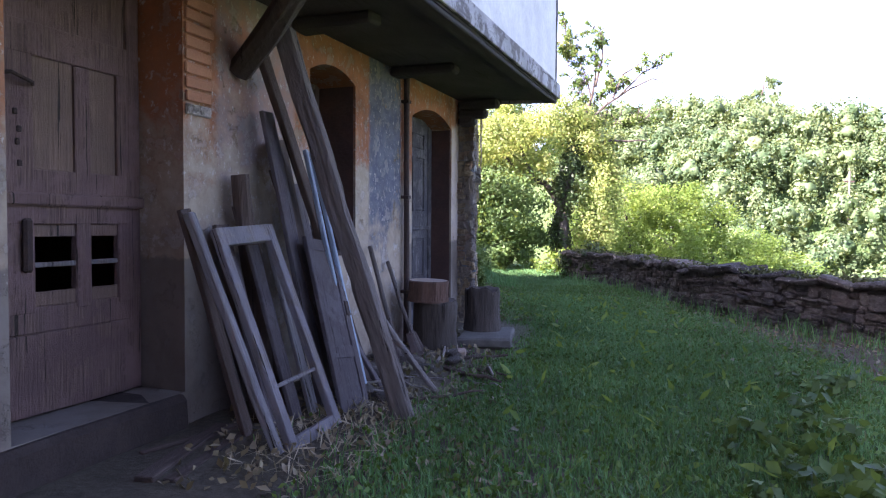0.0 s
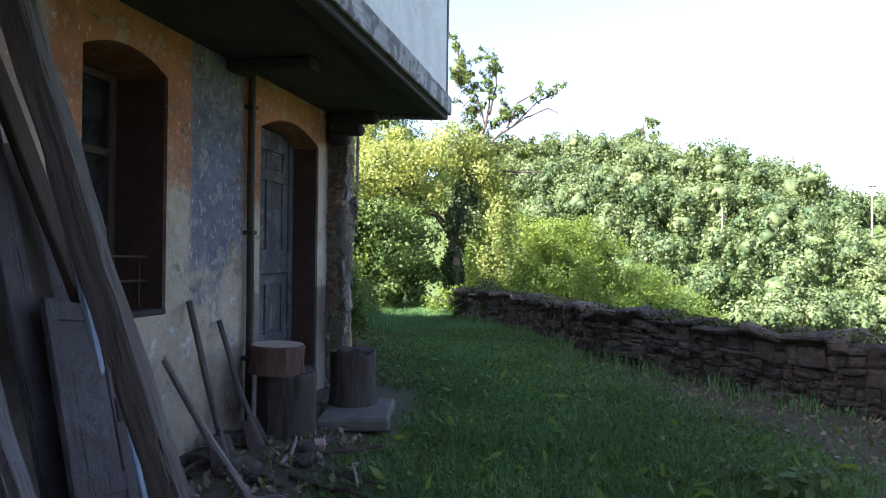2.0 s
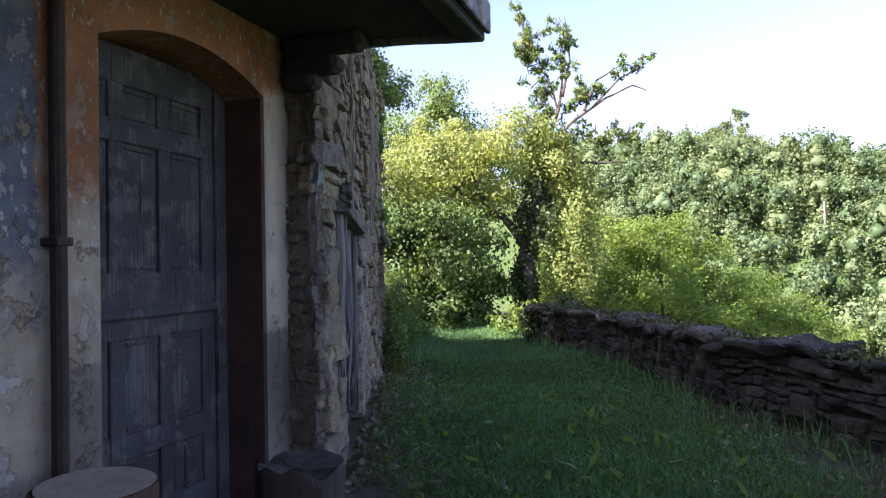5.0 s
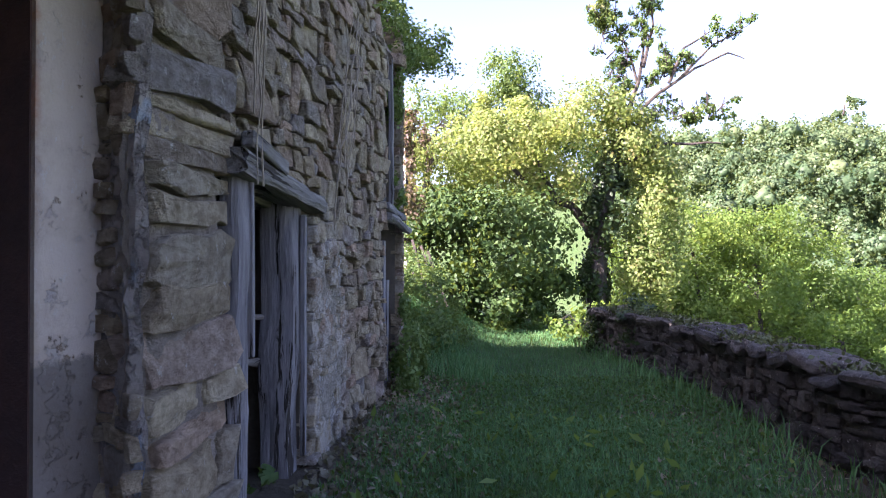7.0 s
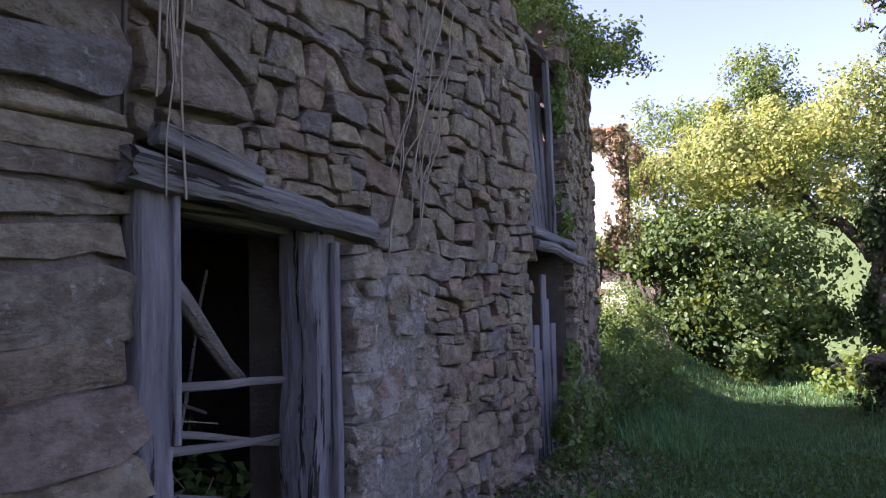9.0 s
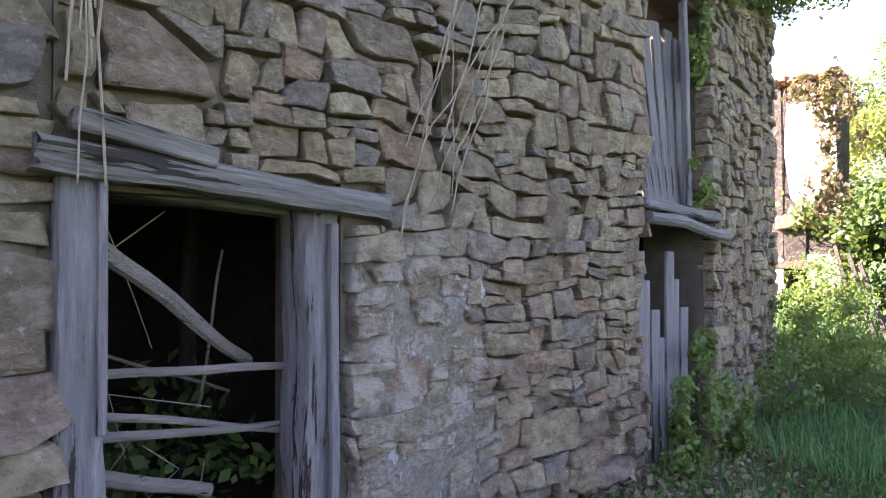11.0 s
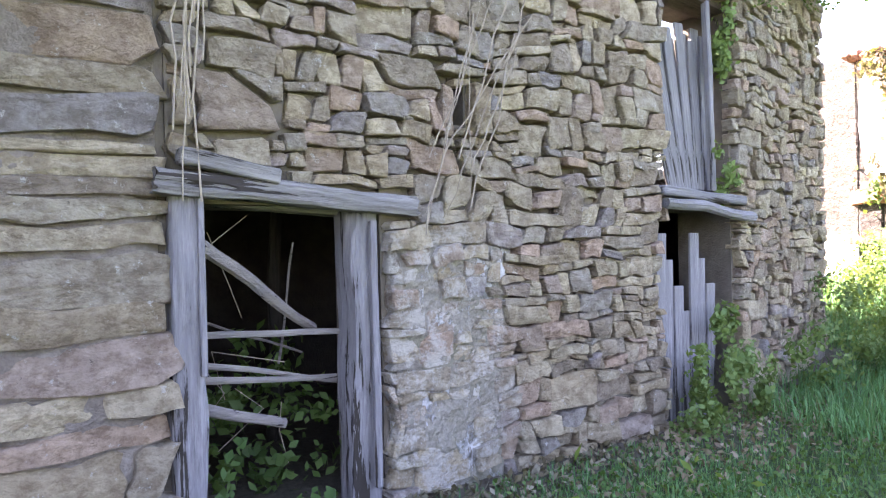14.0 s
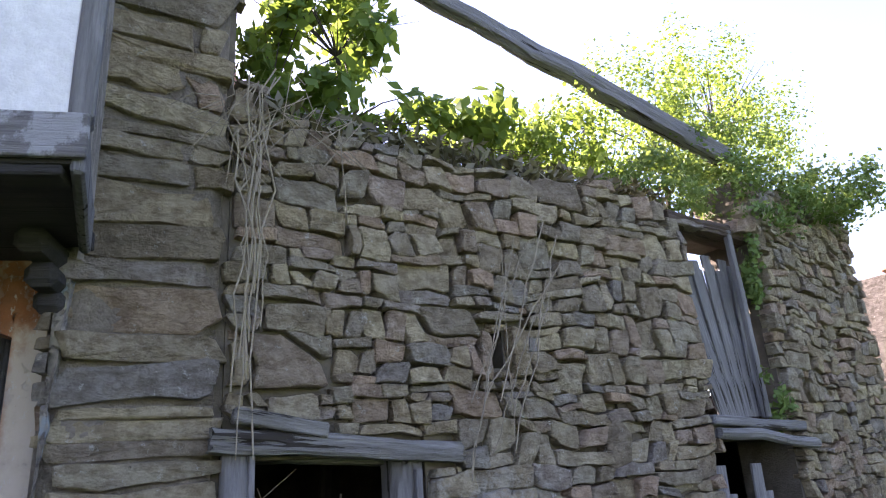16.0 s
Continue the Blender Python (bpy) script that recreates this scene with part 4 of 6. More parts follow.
for c in all_a:
    cy, cz = sum(q[0] for q in c) / len(c), sum(q[1] for q in c) / len(c)
    big = cy < 8.84
    if cy < 10.75 and 0.45 < cz < 2.9 and near_n < 300:
        late_stones.append(c)
        near_n += 1
    else:
        stone_poly(rest, c, rng, place_a, proud=0.03 if big else 0.02, joint=0.011 if big else 0.0035, rough=1.8 if big else 0.9, k=0.8 if big else 0.95, low=0.0 if big or c in BIG_POLY else -0.018)
cells_b = slabs(cells(13.22, 15.4, 0.1, 4.2, rng, 0.2, (0.10, 0.34), 0.8), rng)
for c in cells_b:
    if max(q[1] for q in c) < top_a(sum(q[0] for q in c) / len(c)) + 0.03:
        stone_poly(rest, c, rng, place_b, joint=0.004)
ob = part("stonework", rest, M_STONE_J, stone_house)
ob["kind"] = "stuff"
for c in late_stones:
    bm = bmesh.new()
    big = sum(q[0] for q in c) / len(c) < 8.84
    stone_poly(bm, c, rng, place_a, proud=0.03 if big else 0.02, joint=0.011 if big else 0.0035, rough=1.8 if big else 0.9, k=0.8 if big else 0.95, low=0.0 if big or c in BIG_POLY else -0.018)
    part("stone", bm, M_STONE, stone_house)


def mortar_skin(y0, y1, z0, z1, base, amp, step, mat, name, label, fade=0.12):
    """An uneven coat of old mortar that comes and goes between and over the stones."""
    bm = bmesh.new()
    ny, nz = int((y1 - y0) / step), int((z1 - z0) / step)
    rows = []
    for j in range(nz + 1):
        row = []
        for i in range(ny + 1):
            y, z = y0 + (y1 - y0) * i / ny, z0 + (z1 - z0) * j / nz
            n = 0.6 * noise.noise(Vector((y * 4.3, z * 4.9, 7))) + 0.5 * noise.noise(Vector((y * 13, z * 15, 2))) + 0.35 * noise.noise(Vector((y * 37, z * 41, 5)))
            edge = min(smooth(0, fade, y - y0), smooth(0, fade, y1 - y), smooth(0, fade, z1 - z))
            row.append(bm.verts.new(place_a(y, z, base + amp * n - 0.05 * (1 - edge))))
        rows.append(row)
    for a, b in zip(rows, rows[1:]):
        for i in range(ny):
            bm.faces.new((a[i], a[i + 1], b[i + 1], b[i]))
    return part(name, bm, mat, stone_house, label)


mortar_skin(8.07, 8.80, 0.1, 4.4, -0.014, 0.026, 0.022, M_PALE_BED, "quoin_mortar", "pale crumbling lime mortar")
mortar_skin(9.96, 10.80, 0.08, 1.62, -0.012, 0.036, 0.018, M_REMNANT, "render_remnant", "remains of grey and white lime render")
# plaster return between the farmhouse and the quoins
bm = bmesh.new()
prev = None
for i in range(70):
    z = 0.05 + i * 0.07
    r = 8.07 + 0.075 * max(z - 1.3, 0) + 0.05 * noise.noise(Vector((0, 0, z * 3.1))) + 0.03 * noise.noise(Vector((3, 0, z * 11)))
    row = []
    for k in range(9):
        t = k / 8
        corner = Vector((0.398, 8.08, z))
        p = Vector((0.20, 8.185, z)).lerp(corner, t / 0.6) if t < 0.6 else corner.lerp(Vector((0.452 if k < 8 else 0.38, max(r, 8.07), z)), (t - 0.6) / 0.4)
        row.append(bm.verts.new(p + Vector((1, -0.4, 0)) * (0.03 * noise.noise(p * 6) + 0.02 * noise.noise(p * 19))))
    if prev:
        for k in range(8):
            bm.faces.new((prev[k], prev[k + 1], row[k + 1], row[k]))
    prev = row
part("plaster_return", bm, M_LIME, stone_house, "crumbling lime plaster strip")
bm = bmesh.new()
ret_dir = Vector((0.215, -0.13, 0)).normalized()
ret_out = Vector((-ret_dir.y, ret_dir.x, 0)) * -1
def place_r(u, z, out):
    return Vector((0.215, 8.176, z)) + ret_dir * u + ret_out * (out + 0.01 * noise.noise(Vector((u * 5, z * 5, 1))))
for c in slabs(cells(0.0, 0.25, 0.1, 4.4, rng, 0.19, (0.08, 0.2), 0.6), rng):
    if noise.noise(Vector((c[0][0] * 4, c[0][1] * 1.7, 8))) > -0.28:
        stone_poly(bm, c, rng, place_r, 0.03, 0.035, 0.008, 0.5, 1.4, 0.0)
part("return_stones", bm, M_STONE_J, stone_house)["kind"] = "stuff"

# doorway posts and lintel
def timber(name, a, b, w, d, mat, label, parent=None, split=0.0, seed=0, cat="beam", out=Vector((1, 0, 0))):
    """A squared old timber from a to b, worn, twisted and checked."""
    a, b = Vector(a), Vector(b)
    ln = (b - a).length
    zax = (b - a).normalized()
    xax = (out - out.dot(zax) * zax).normalized()
    m = Matrix.Translation(a) @ Matrix((xax, zax.cross(xax), zax)).transposed().to_4x4()
    if min(w, d) > 0.07:
        bm = bmesh.new()
        n_side, n_ring, prev = 24, max(6, int(ln / 0.06)), None
        for k in range(n_ring + 1):
            zz = ln * k / n_ring
            ring = []
            for i in range(n_side):
                t = 2 * math.pi * i / n_side
                cx, cy = math.cos(t), math.sin(t)
                q = 1 / (abs(cx) ** 6 + abs(cy) ** 6) ** (1 / 6)
                groove = noise.noise(Vector((i * 1.7 + seed * 5.3, zz * 1.3, seed)))
                split = -0.16 if groove > 0.30 else 0.0
                q *= 1 + 0.07 * groove + split * 0.8 + 0.03 * noise.noise(Vector((i * 0.9, zz * 9, seed)))
                end = 0.03 * noise.noise(Vector((i * 0.8, seed, 1))) if k in (0, n_ring) else 0
                ring.append(bm.verts.new((cx * q * d / 2, cy * q * w / 2, zz + end)))
            if prev:
                for i in range(n_side):
                    bm.faces.new((prev[i], prev[(i + 1) % n_side], ring[(i + 1) % n_side], ring[i]))
            else:
                bm.faces.new(ring[::-1])
            prev = ring
        bm.faces.new(prev)
    else:
        bm = one_box((-d / 2, -w / 2, 0), (d / 2, w / 2, ln), min(w, d) * 0.14, 0.0, max(3, int(ln / 0.07)))
    for v in bm.verts:
        v.co += noise.noise_vector(Vector((v.co.x * 3, v.co.y * 3, v.co.z * 2 + seed * 9.1))) * 0.17 * min(w, d)
        v.co += noise.noise_vector(Vector((v.co.x * 30, v.co.y * 30, v.co.z * 6 + seed * 3.3))) * 0.05 * min(w, d)
    if parent is None:
        ob = new(name, mesh_of(name, bm, mat))
        ob.matrix_basis = m
        return tagged(ob, label, cat)
    return part(name, bm, mat, parent, label, m)


doorway = thing("barn_doorway", pose(0.45, 9.4, 0.15), "weathered grey timber barn door frame in stone wall", "door frame")
inv = Matrix.Translation((-0.45, -9.4, -0.15))
def local(p):
    return inv @ Vector(p)
timber("door_post", local((0.40, 8.90, 0.08)), local((0.40, 8.905, 1.80)), 0.145, 0.15, M_POST, "split grey post with rough top", doorway, seed=1)
timber("door_post", local((0.31, 9.83, 0.08)), local((0.33, 9.83, 1.74)), 0.17, 0.20, M_POST, "cracked grey post", doorway, seed=2)
timber("strip", local((0.455, 9.865, 0.3)), local((0.455, 9.86, 1.70)), 0.04, 0.03, M_POST, "", doorway, seed=3)
timber("splinter", local((0.475, 8.955, 1.0)), local((0.47, 8.96, 1.80)), 0.03, 0.025, M_POST, "", doorway, seed=5)
timber("lintel", local((0.42, 8.76, 1.885)), local((0.42, 10.10, 1.775)), 0.115, 0.22, M_LINTEL, "grey split oak lintel", doorway, seed=4)
timber("lintel", local((0.2, 8.76, 1.86)), local((0.2, 10.10, 1.79)), 0.14, 0.2, M_LINTEL, "", doorway, seed=8)
timber("splinter", local((0.49, 8.86, 1.985)), local((0.50, 9.32, 1.905)), 0.075, 0.07, M_LINTEL, "rotten splintered lump", doorway, seed=6)
# poles barring the doorway
for a, b, r, lab in (((0.34, 8.96, 1.62), (0.05, 9.70, 1.12), 0.045, "bent brown pole leaning inside doorway"), ((0.25, 8.90, 1.165), (0.24, 9.80, 1.11), 0.024, "barkless grey pole barring the doorway"), ((0.25, 8.90, 1.04), (0.20, 9.80, 0.83), 0.022, "barkless grey pole barring the doorway"), ((0.22, 8.90, 0.95), (0.22, 9.82, 0.86), 0.026, "barkless grey pole barring the doorway"), ((0.2, 8.92, 0.83), (0.22, 9.45, 0.66), 0.04, "mossy broken pole in the doorway"), ((-0.3, 9.0, 1.25), (-0.2, 9.75, 0.95), 0.012, "thin dead branch inside the doorway"), ((-0.2, 9.6, 0.9), (-0.1, 9.66, 1.6), 0.01, "thin dead branch inside the doorway")):
    ob = new("pole", mesh_of("pole", tube(bmesh.new(), bent(a, b, 8, 0.0, 0.012, r * 90), [0.75 * r * (1.05 - 0.03 * i) for i in range(8)], 8, 0.25), M_POLE))
    tagged(ob, lab, "pole", "poles across the doorway")

# window with leaning boards, and the broken door beneath
for i in range(12):
    y = 12.30 + i * 0.07
    timber("board", (0.40 - 0.03 * (i % 2), 12.55 + i * 0.045, 1.96), (0.33 - 0.03 * (i % 2), 12.27 + i * 0.083, 3.28 - 0.06 * (i % 3)), 0.105, 0.022, M_GREY_WOOD, "loose weathered grey board in window", None, seed=10 + i, cat="board")
timber("window_post", (0.47, 12.98, 1.95), (0.47, 12.93, 3.48), 0.055, 0.05, M_GREY_WOOD, "thin bleached post in window", None, seed=20, cat="post")
timber("window_lintel", (0.36, 12.2, 3.50), (0.36, 13.3, 3.46), 0.12, 0.25, M_BROWN_WOOD, "dark rotten window lintel", None, seed=21)
timber("window_sill", (0.44, 12.2, 1.93), (0.44, 13.3, 1.87), 0.07, 0.28, M_GREY_WOOD, "grey weathered sill beam", None, seed=22)
ob = new("log", mesh_of("log", tube(bmesh.new(), bent((0.56, 12.24, 1.84), (0.60, 13.34, 1.74), 8, -0.02, 0.02, 4), [0.04] * 8, 8, 0.2), M_GREY_WOOD_Y))
tagged(ob, "crooked bleached log over broken door", "log")
for i in range(7):
    y = 12.33 + i * 0.105
    timber("plank", (0.42, y, 0.15), (0.43 - 0.02 * (i % 2), y + 0.02, 1.62 - 0.20 * ((i * 5) % 4)), 0.115, 0.022, M_POST, "broken bleached plank of old barn door", None, seed=30 + i, cat="plank")

# fallen roof beam over the wall
timber("roof_beam", (-0.85, 9.6, 6.35), (0.35, 13.3, 4.28), 0.18, 0.15, M_GREY_WOOD, "long bare fallen roof beam", None, seed=40)

# ---- ruin beyond ----
ruin = thing("ruined_house", pose(-0.82, 19.0, 0.3), "roofless house shell with sunlit pale render patches", "ruin", "", "structure")
bm = bmesh.new()
for a, b, z0, z1 in ((-3.0, -0.12, -0.5, 3.9), (-0.12, 0.20, 1.22, 3.85), (0.20, 0.66, -0.5, 3.8)):
    box(bm, (a, 0, z0), (b, 0.4, z1), None, 0.02, 0.05, 4)
part("wall", bm, M_OLDSTONE_J, ruin, "bare brown rubble wall")
bm = bmesh.new()
ring = [(-0.02, 2.20), (-0.10, 2.9), (-0.05, 3.62), (0.30, 3.70), (0.34, 3.5), (0.58, 3.45), (0.60, 2.6), (0.56, 2.3), (0.38, 2.28), (0.30, 2.08), (0.1, 2.05)]
f0 = bm.faces.new([bm.verts.new((x, -0.03, z)) for x, z in ring])
ex = bmesh.ops.extrude_face_region(bm, geom=[f0])
bmesh.ops.translate(bm, verts=[v for v in ex["geom"] if isinstance(v, bmesh.types.BMVert)], vec=(0, 0.025, 0))
part("render_patch", bm, M_WHITE, ruin, "bright white render patch")
part("lower_render", box(box(bmesh.new(), (-0.6, -0.045, -0.5), (-0.12, -0.005, 1.3), None, 0.01, 0.01, 4), (0.20, -0.045, -0.5), (0.64, -0.005, 1.35), None, 0.01, 0.01, 4), M_SUNRENDER, ruin, "grey lower render")
part("door_lintel", one_box((-0.25, -0.06, 1.15), (0.35, 0.1, 1.26), 0.01, 0.01, 3), M_BROWN_WOOD, ruin)
# near-black sheet behind the door hole stands in for unlit depth
part("dark_sheet", one_box((-0.4, 0.7, -0.5), (0.5, 0.8, 1.6), 0), M_INSIDE_DARK, ruin)
part("cornice", one_box((-0.2, -0.1, 1.72), (0.66, 0.0, 1.95), 0.03, 0.05, 6), M_ROOF, ruin, "broken brick ledge")
for i in range(7):
    x = -0.25 + i * 0.14
    part("roof_tile", one_box((x, -0.25, 3.84), (x + 0.13, 0.3, 3.92 + 0.03 * (i % 2)), 0.03, 0.04, 2), M_ROOF, ruin)

# ---- retaining wall ----
yard_wall = thing("yard_wall", pose(0, 0, 0), "low dark mossy dry-stone wall round yard", "wall", "", "structure")
rng = random.Random(9)
rest = bmesh.new()
count = 0
core = bmesh.new()
pts = [(x, y) for y, x in EDGE[1:7]]
run = 0.0
picked = []
for (x0, y0), (x1, y1) in zip(pts, pts[1:]):
    a, b = Vector((x0, y0, 0)), Vector((x1, y1, 0))
    d = (b - a)
    ln = d.length
    d.normalize()
    side = Vector((-d.y, d.x, 0))
    if side.x > 0:
        side = -side
    def place_w(s, z, out, a=a, d=d, side=side):
        p = a + d * s + side * out
        p.z = ground_z(p.x, p.y) * 0.0 + z
        return p
    m = Matrix.Translation(a) @ Matrix((-side, d, Vector((0, 0, 1)))).transposed().to_4x4()
    box(core, (0.03, -0.05, -1.6), (0.48, ln + 0.05, 0.60), m)
    for c in cells(0, ln, -0.08, 0.56, rng, 0.17, (0.10, 0.32), 0.4):
        if y0 + (c[0] / ln) * (y1 - y0) > 7.0 and len(picked) < 270 and c[2] > 0.0:
            bm = bmesh.new()
            stone_into(bm, c, rng, place_w, 0.1, 0.05, 0.008)
            picked.append(bm)
        else:
            stone_into(rest, c, rng, place_w, 0.1, 0.05, 0.008)
    s = 0.0
    while s < ln:
        w = rng.uniform(0.3, 0.7)
        h = rng.uniform(0.03, 0.15)
        bmc = one_box((-0.05 - 0.06 * rng.random(), s + 0.01, 0.585), (0.46, min(s + w, ln + 0.05), 0.58 + h), 0.03, 0.10, 5, m)
        part("cap_stone", bmc, M_OLDSTONE, yard_wall)
        s += w
part("wall_core", core, M_OLDSTONE_J, yard_wall)
ob = part("stonework", rest, M_OLDSTONE_J, yard_wall)
ob["kind"] = "stuff"
for bm in picked:
    part("stone", bm, M_OLDSTONE, yard_wall)

# ---- trees and hillside ----
def tree(name, base, limbs, clumps, per, size, mat, label, bark=M_BARK, extra=(), shell=0.45):
    t = thing(name, pose(*base), label, "tree")
    bm = bmesh.new()
    for pts, r0, r1 in limbs:
        p = [Vector(q) - Vector(base) for q in pts]
        fine = []
        for a, b in zip(p, p[1:]):
            for k in range(4):
                fine.append(a.lerp(b, k / 4) + noise.noise_vector(a.lerp(b, k / 4) * 1.7) * 0.06)
        fine.append(p[-1])
        n = len(fine)
        tube(bm, fine, [r0 + (r1 - r0) * i / (n - 1) for i in range(n)], 7, 0.2)
    spine = [Vector(v.co) for v in bm.verts][::5]
    twig = random.Random(len(clumps) * 13 + int(base[0] * 10))
    for x, y, z, rx, ry, rz in list(clumps) + [c for e in extra if e[0] == "top_foliage" for c in e[1]]:
        c = Vector((x, y, z)) - Vector(base)
        root = min(spine, key=lambda q: (q - c).length)
        for _ in range(7):
            tip = c + Vector((twig.uniform(-rx, rx), twig.uniform(-ry, ry), twig.uniform(-rz, rz))) * 0.9
            mid = root.lerp(tip, 0.5) + Vector((0, 0, twig.uniform(-0.1, 0.2)))
            tube(bm, [root, mid, tip], [0.009, 0.006, 0.002], 4)
    trunk = part("trunk", bm, bark, t)
    pos = clump_points(clumps, per, shell) - np.array([*base, 0, 0, 0])
    ob = new("crown", leaf_mesh("crown", pos, size, mat))
    ob.parent = t
    for nm, cl, pr, sz, mt, lab in extra:
        ob = new(nm, leaf_mesh(nm, clump_points(cl, pr) - np.array([*base, 0, 0, 0]), sz, mt))
        ob.parent = trunk
        ob["kind"] = "stuff"
        ob["label"] = lab
    return t


twigs = random.Random(17)
TOP_TWIGS, TOP_TUFTS = [], []
for a, b in (((3.8, 20, 4.4), (3.55, 20, 6.9)), ((4.0, 20, 4.6), (4.6, 20, 6.7)), ((4.3, 20, 4.7), (6.2, 19.9, 5.85)), ((4.1, 20, 4.1), (5.9, 20, 4.2))):
    a, b = Vector(a), Vector(b)
    for _ in range(15):
        root = a.lerp(b, twigs.uniform(0.1, 1.0))
        tip = root + Vector((twigs.uniform(-0.45, 0.5), twigs.uniform(-0.3, 0.3), twigs.uniform(-0.1, 0.6)))
        TOP_TWIGS.append(([tuple(root), tuple(root.lerp(tip, 0.5) + Vector((0.04, 0, 0.05))), tuple(tip)], 0.016, 0.004))
        for f in (0.55, 1.0):
            p = root.lerp(tip, f)
            r = twigs.uniform(0.08, 0.19)
            TOP_TUFTS.append((p.x, p.y, p.z, r, r, r * 0.8))
tree("ivy_tree", (3.45, 20, 0.0),
     [([(3.45, 20, -0.3), (3.5, 20, 1.2), (3.6, 20, 2.4), (3.8, 20, 3.2)], 0.24, 0.12), ([(3.8, 20, 3.2), (4.0, 20, 4.0), (4.3, 20, 4.9), (4.5, 20.1, 6.0)], 0.10, 0.012),
      ([(3.4, 20, 1.9), (3.0, 19.9, 2.5), (2.2, 19.8, 2.8), (1.5, 19.6, 3.5)], 0.11, 0.03), ([(2.6, 19.9, 2.7), (2.3, 19.8, 3.4), (2.2, 19.8, 4.0)], 0.06, 0.02),
      ([(4.0, 20, 4.0), (4.7, 19.9, 4.7), (5.4, 19.9, 5.2), (6.0, 19.8, 5.4), (6.3, 19.8, 5.3)], 0.04, 0.01), ([(4.9, 19.9, 4.9), (5.2, 19.9, 5.6), (5.7, 19.9, 5.9)], 0.04, 0.01),
      ([(4.3, 20, 4.8), (4.0, 20, 5.8), (3.6, 20, 6.7)], 0.03, 0.008), ([(4.4, 20, 5.2), (4.6, 20, 6.0), (4.5, 20, 6.8)], 0.04, 0.01), ([(5.0, 19.9, 4.9), (5.7, 19.9, 5.6), (6.3, 19.9, 5.9)], 0.03, 0.006), ([(3.9, 20, 3.3), (4.8, 20, 3.7), (5.9, 20, 3.7)], 0.06, 0.015)] + TOP_TWIGS,
     [(3.5, 20, 4.3, 0.9, 0.8, 0.75), (4.2, 20, 3.7, 0.8, 0.8, 0.8), (2.2, 19.8, 3.9, 1.0, 0.8, 0.55), (1.5, 19.6, 3.6, 0.9, 0.8, 0.6), (4.7, 20, 2.3, 0.7, 0.6, 1.3), (4.5, 20.1, 1.2, 0.7, 0.6, 0.8), (3.6, 20, 6.3, 0.25, 0.25, 0.5), (2.6, 19.8, 2.9, 0.7, 0.5, 0.5)],
     6200, 0.05, G_YEL, "tall half-bare tree with ivy-wrapped trunk",
     extra=[("ivy", [(3.5, 19.95, 1.2, 0.35, 0.35, 1.0), (3.6, 19.95, 2.4, 0.4, 0.38, 0.8), (3.8, 19.95, 3.2, 0.32, 0.32, 0.6)], 7500, 0.06, G_IVY, "dark glossy ivy"),
            ("top_foliage", TOP_TUFTS, 5000, 0.042, G_MID, "sparse top leaves")])
tree("yellow_tree", (0.9, 21.5, 0.2), [([(0.9, 21.5, -0.2), (1.0, 21.4, 1.6), (1.3, 21.3, 3.4)], 0.15, 0.04), ([(1.0, 21.4, 1.6), (0.3, 21.2, 2.6), (-0.2, 21, 3.5)], 0.08, 0.02)],
     [(1.4, 21, 3.6, 1.3, 1.0, 0.8), (0.4, 21, 3.5, 1.0, 1.0, 0.8), (2.4, 21, 3.3, 0.9, 0.8, 0.6), (-0.6, 20.6, 3.4, 0.8, 0.8, 0.7), (1.2, 21.2, 4.4, 0.6, 0.6, 0.5), (2.2, 21.5, 4.6, 0.7, 0.6, 0.5)], 5600, 0.047, G_YEL, "yellowing broadleaf tree with sunlit crown")
tree("dark_bush", (1.0, 19.6, 0.3), [([(1.0, 19.6, 0.1), (1.1, 19.6, 1.2), (1.4, 19.5, 2.0)], 0.06, 0.02)],
     [(0.5, 19.2, 1.6, 0.9, 0.7, 1.0), (1.5, 19.2, 1.5, 0.9, 0.7, 1.1), (2.3, 19.4, 1.6, 0.7, 0.6, 1.1), (-0.2, 19.3, 2.0, 0.7, 0.7, 0.8), (1.0, 19.2, 2.3, 0.9, 0.6, 0.5), (2.6, 19.8, 0.7, 0.6, 0.5, 0.6), (0.5, 19.0, 0.8, 0.7, 0.5, 0.5), (1.4, 19.0, 0.6, 0.8, 0.5, 0.6), (2.1, 19.2, 0.5, 0.6, 0.5, 0.5)], 4000, 0.062, G_DARK, "dense dark green shrub at the path end")
tree("back_tree", (-0.8, 25, 0.5), [([(-0.8, 25, 0), (-0.6, 25, 3), (-0.2, 25, 5)], 0.2, 0.04)],
     [(1.7, 25, 6.4, 0.75, 0.7, 0.85), (1.9, 25, 5.4, 1.2, 1, 0.9), (-0.7, 25, 5.3, 1.0, 1, 0.8), (0.5, 25, 5.0, 1.1, 1, 0.9), (-1.6, 25, 4.7, 1.0, 1, 0.9), (3.0, 25.5, 5.0, 0.9, 0.9, 0.9), (1.2, 25.3, 4.2, 1.5, 1, 0.9), (3.6, 26, 4.3, 1.2, 1, 1.2)], 3600, 0.056, G_MID, "green tree rising behind the others")
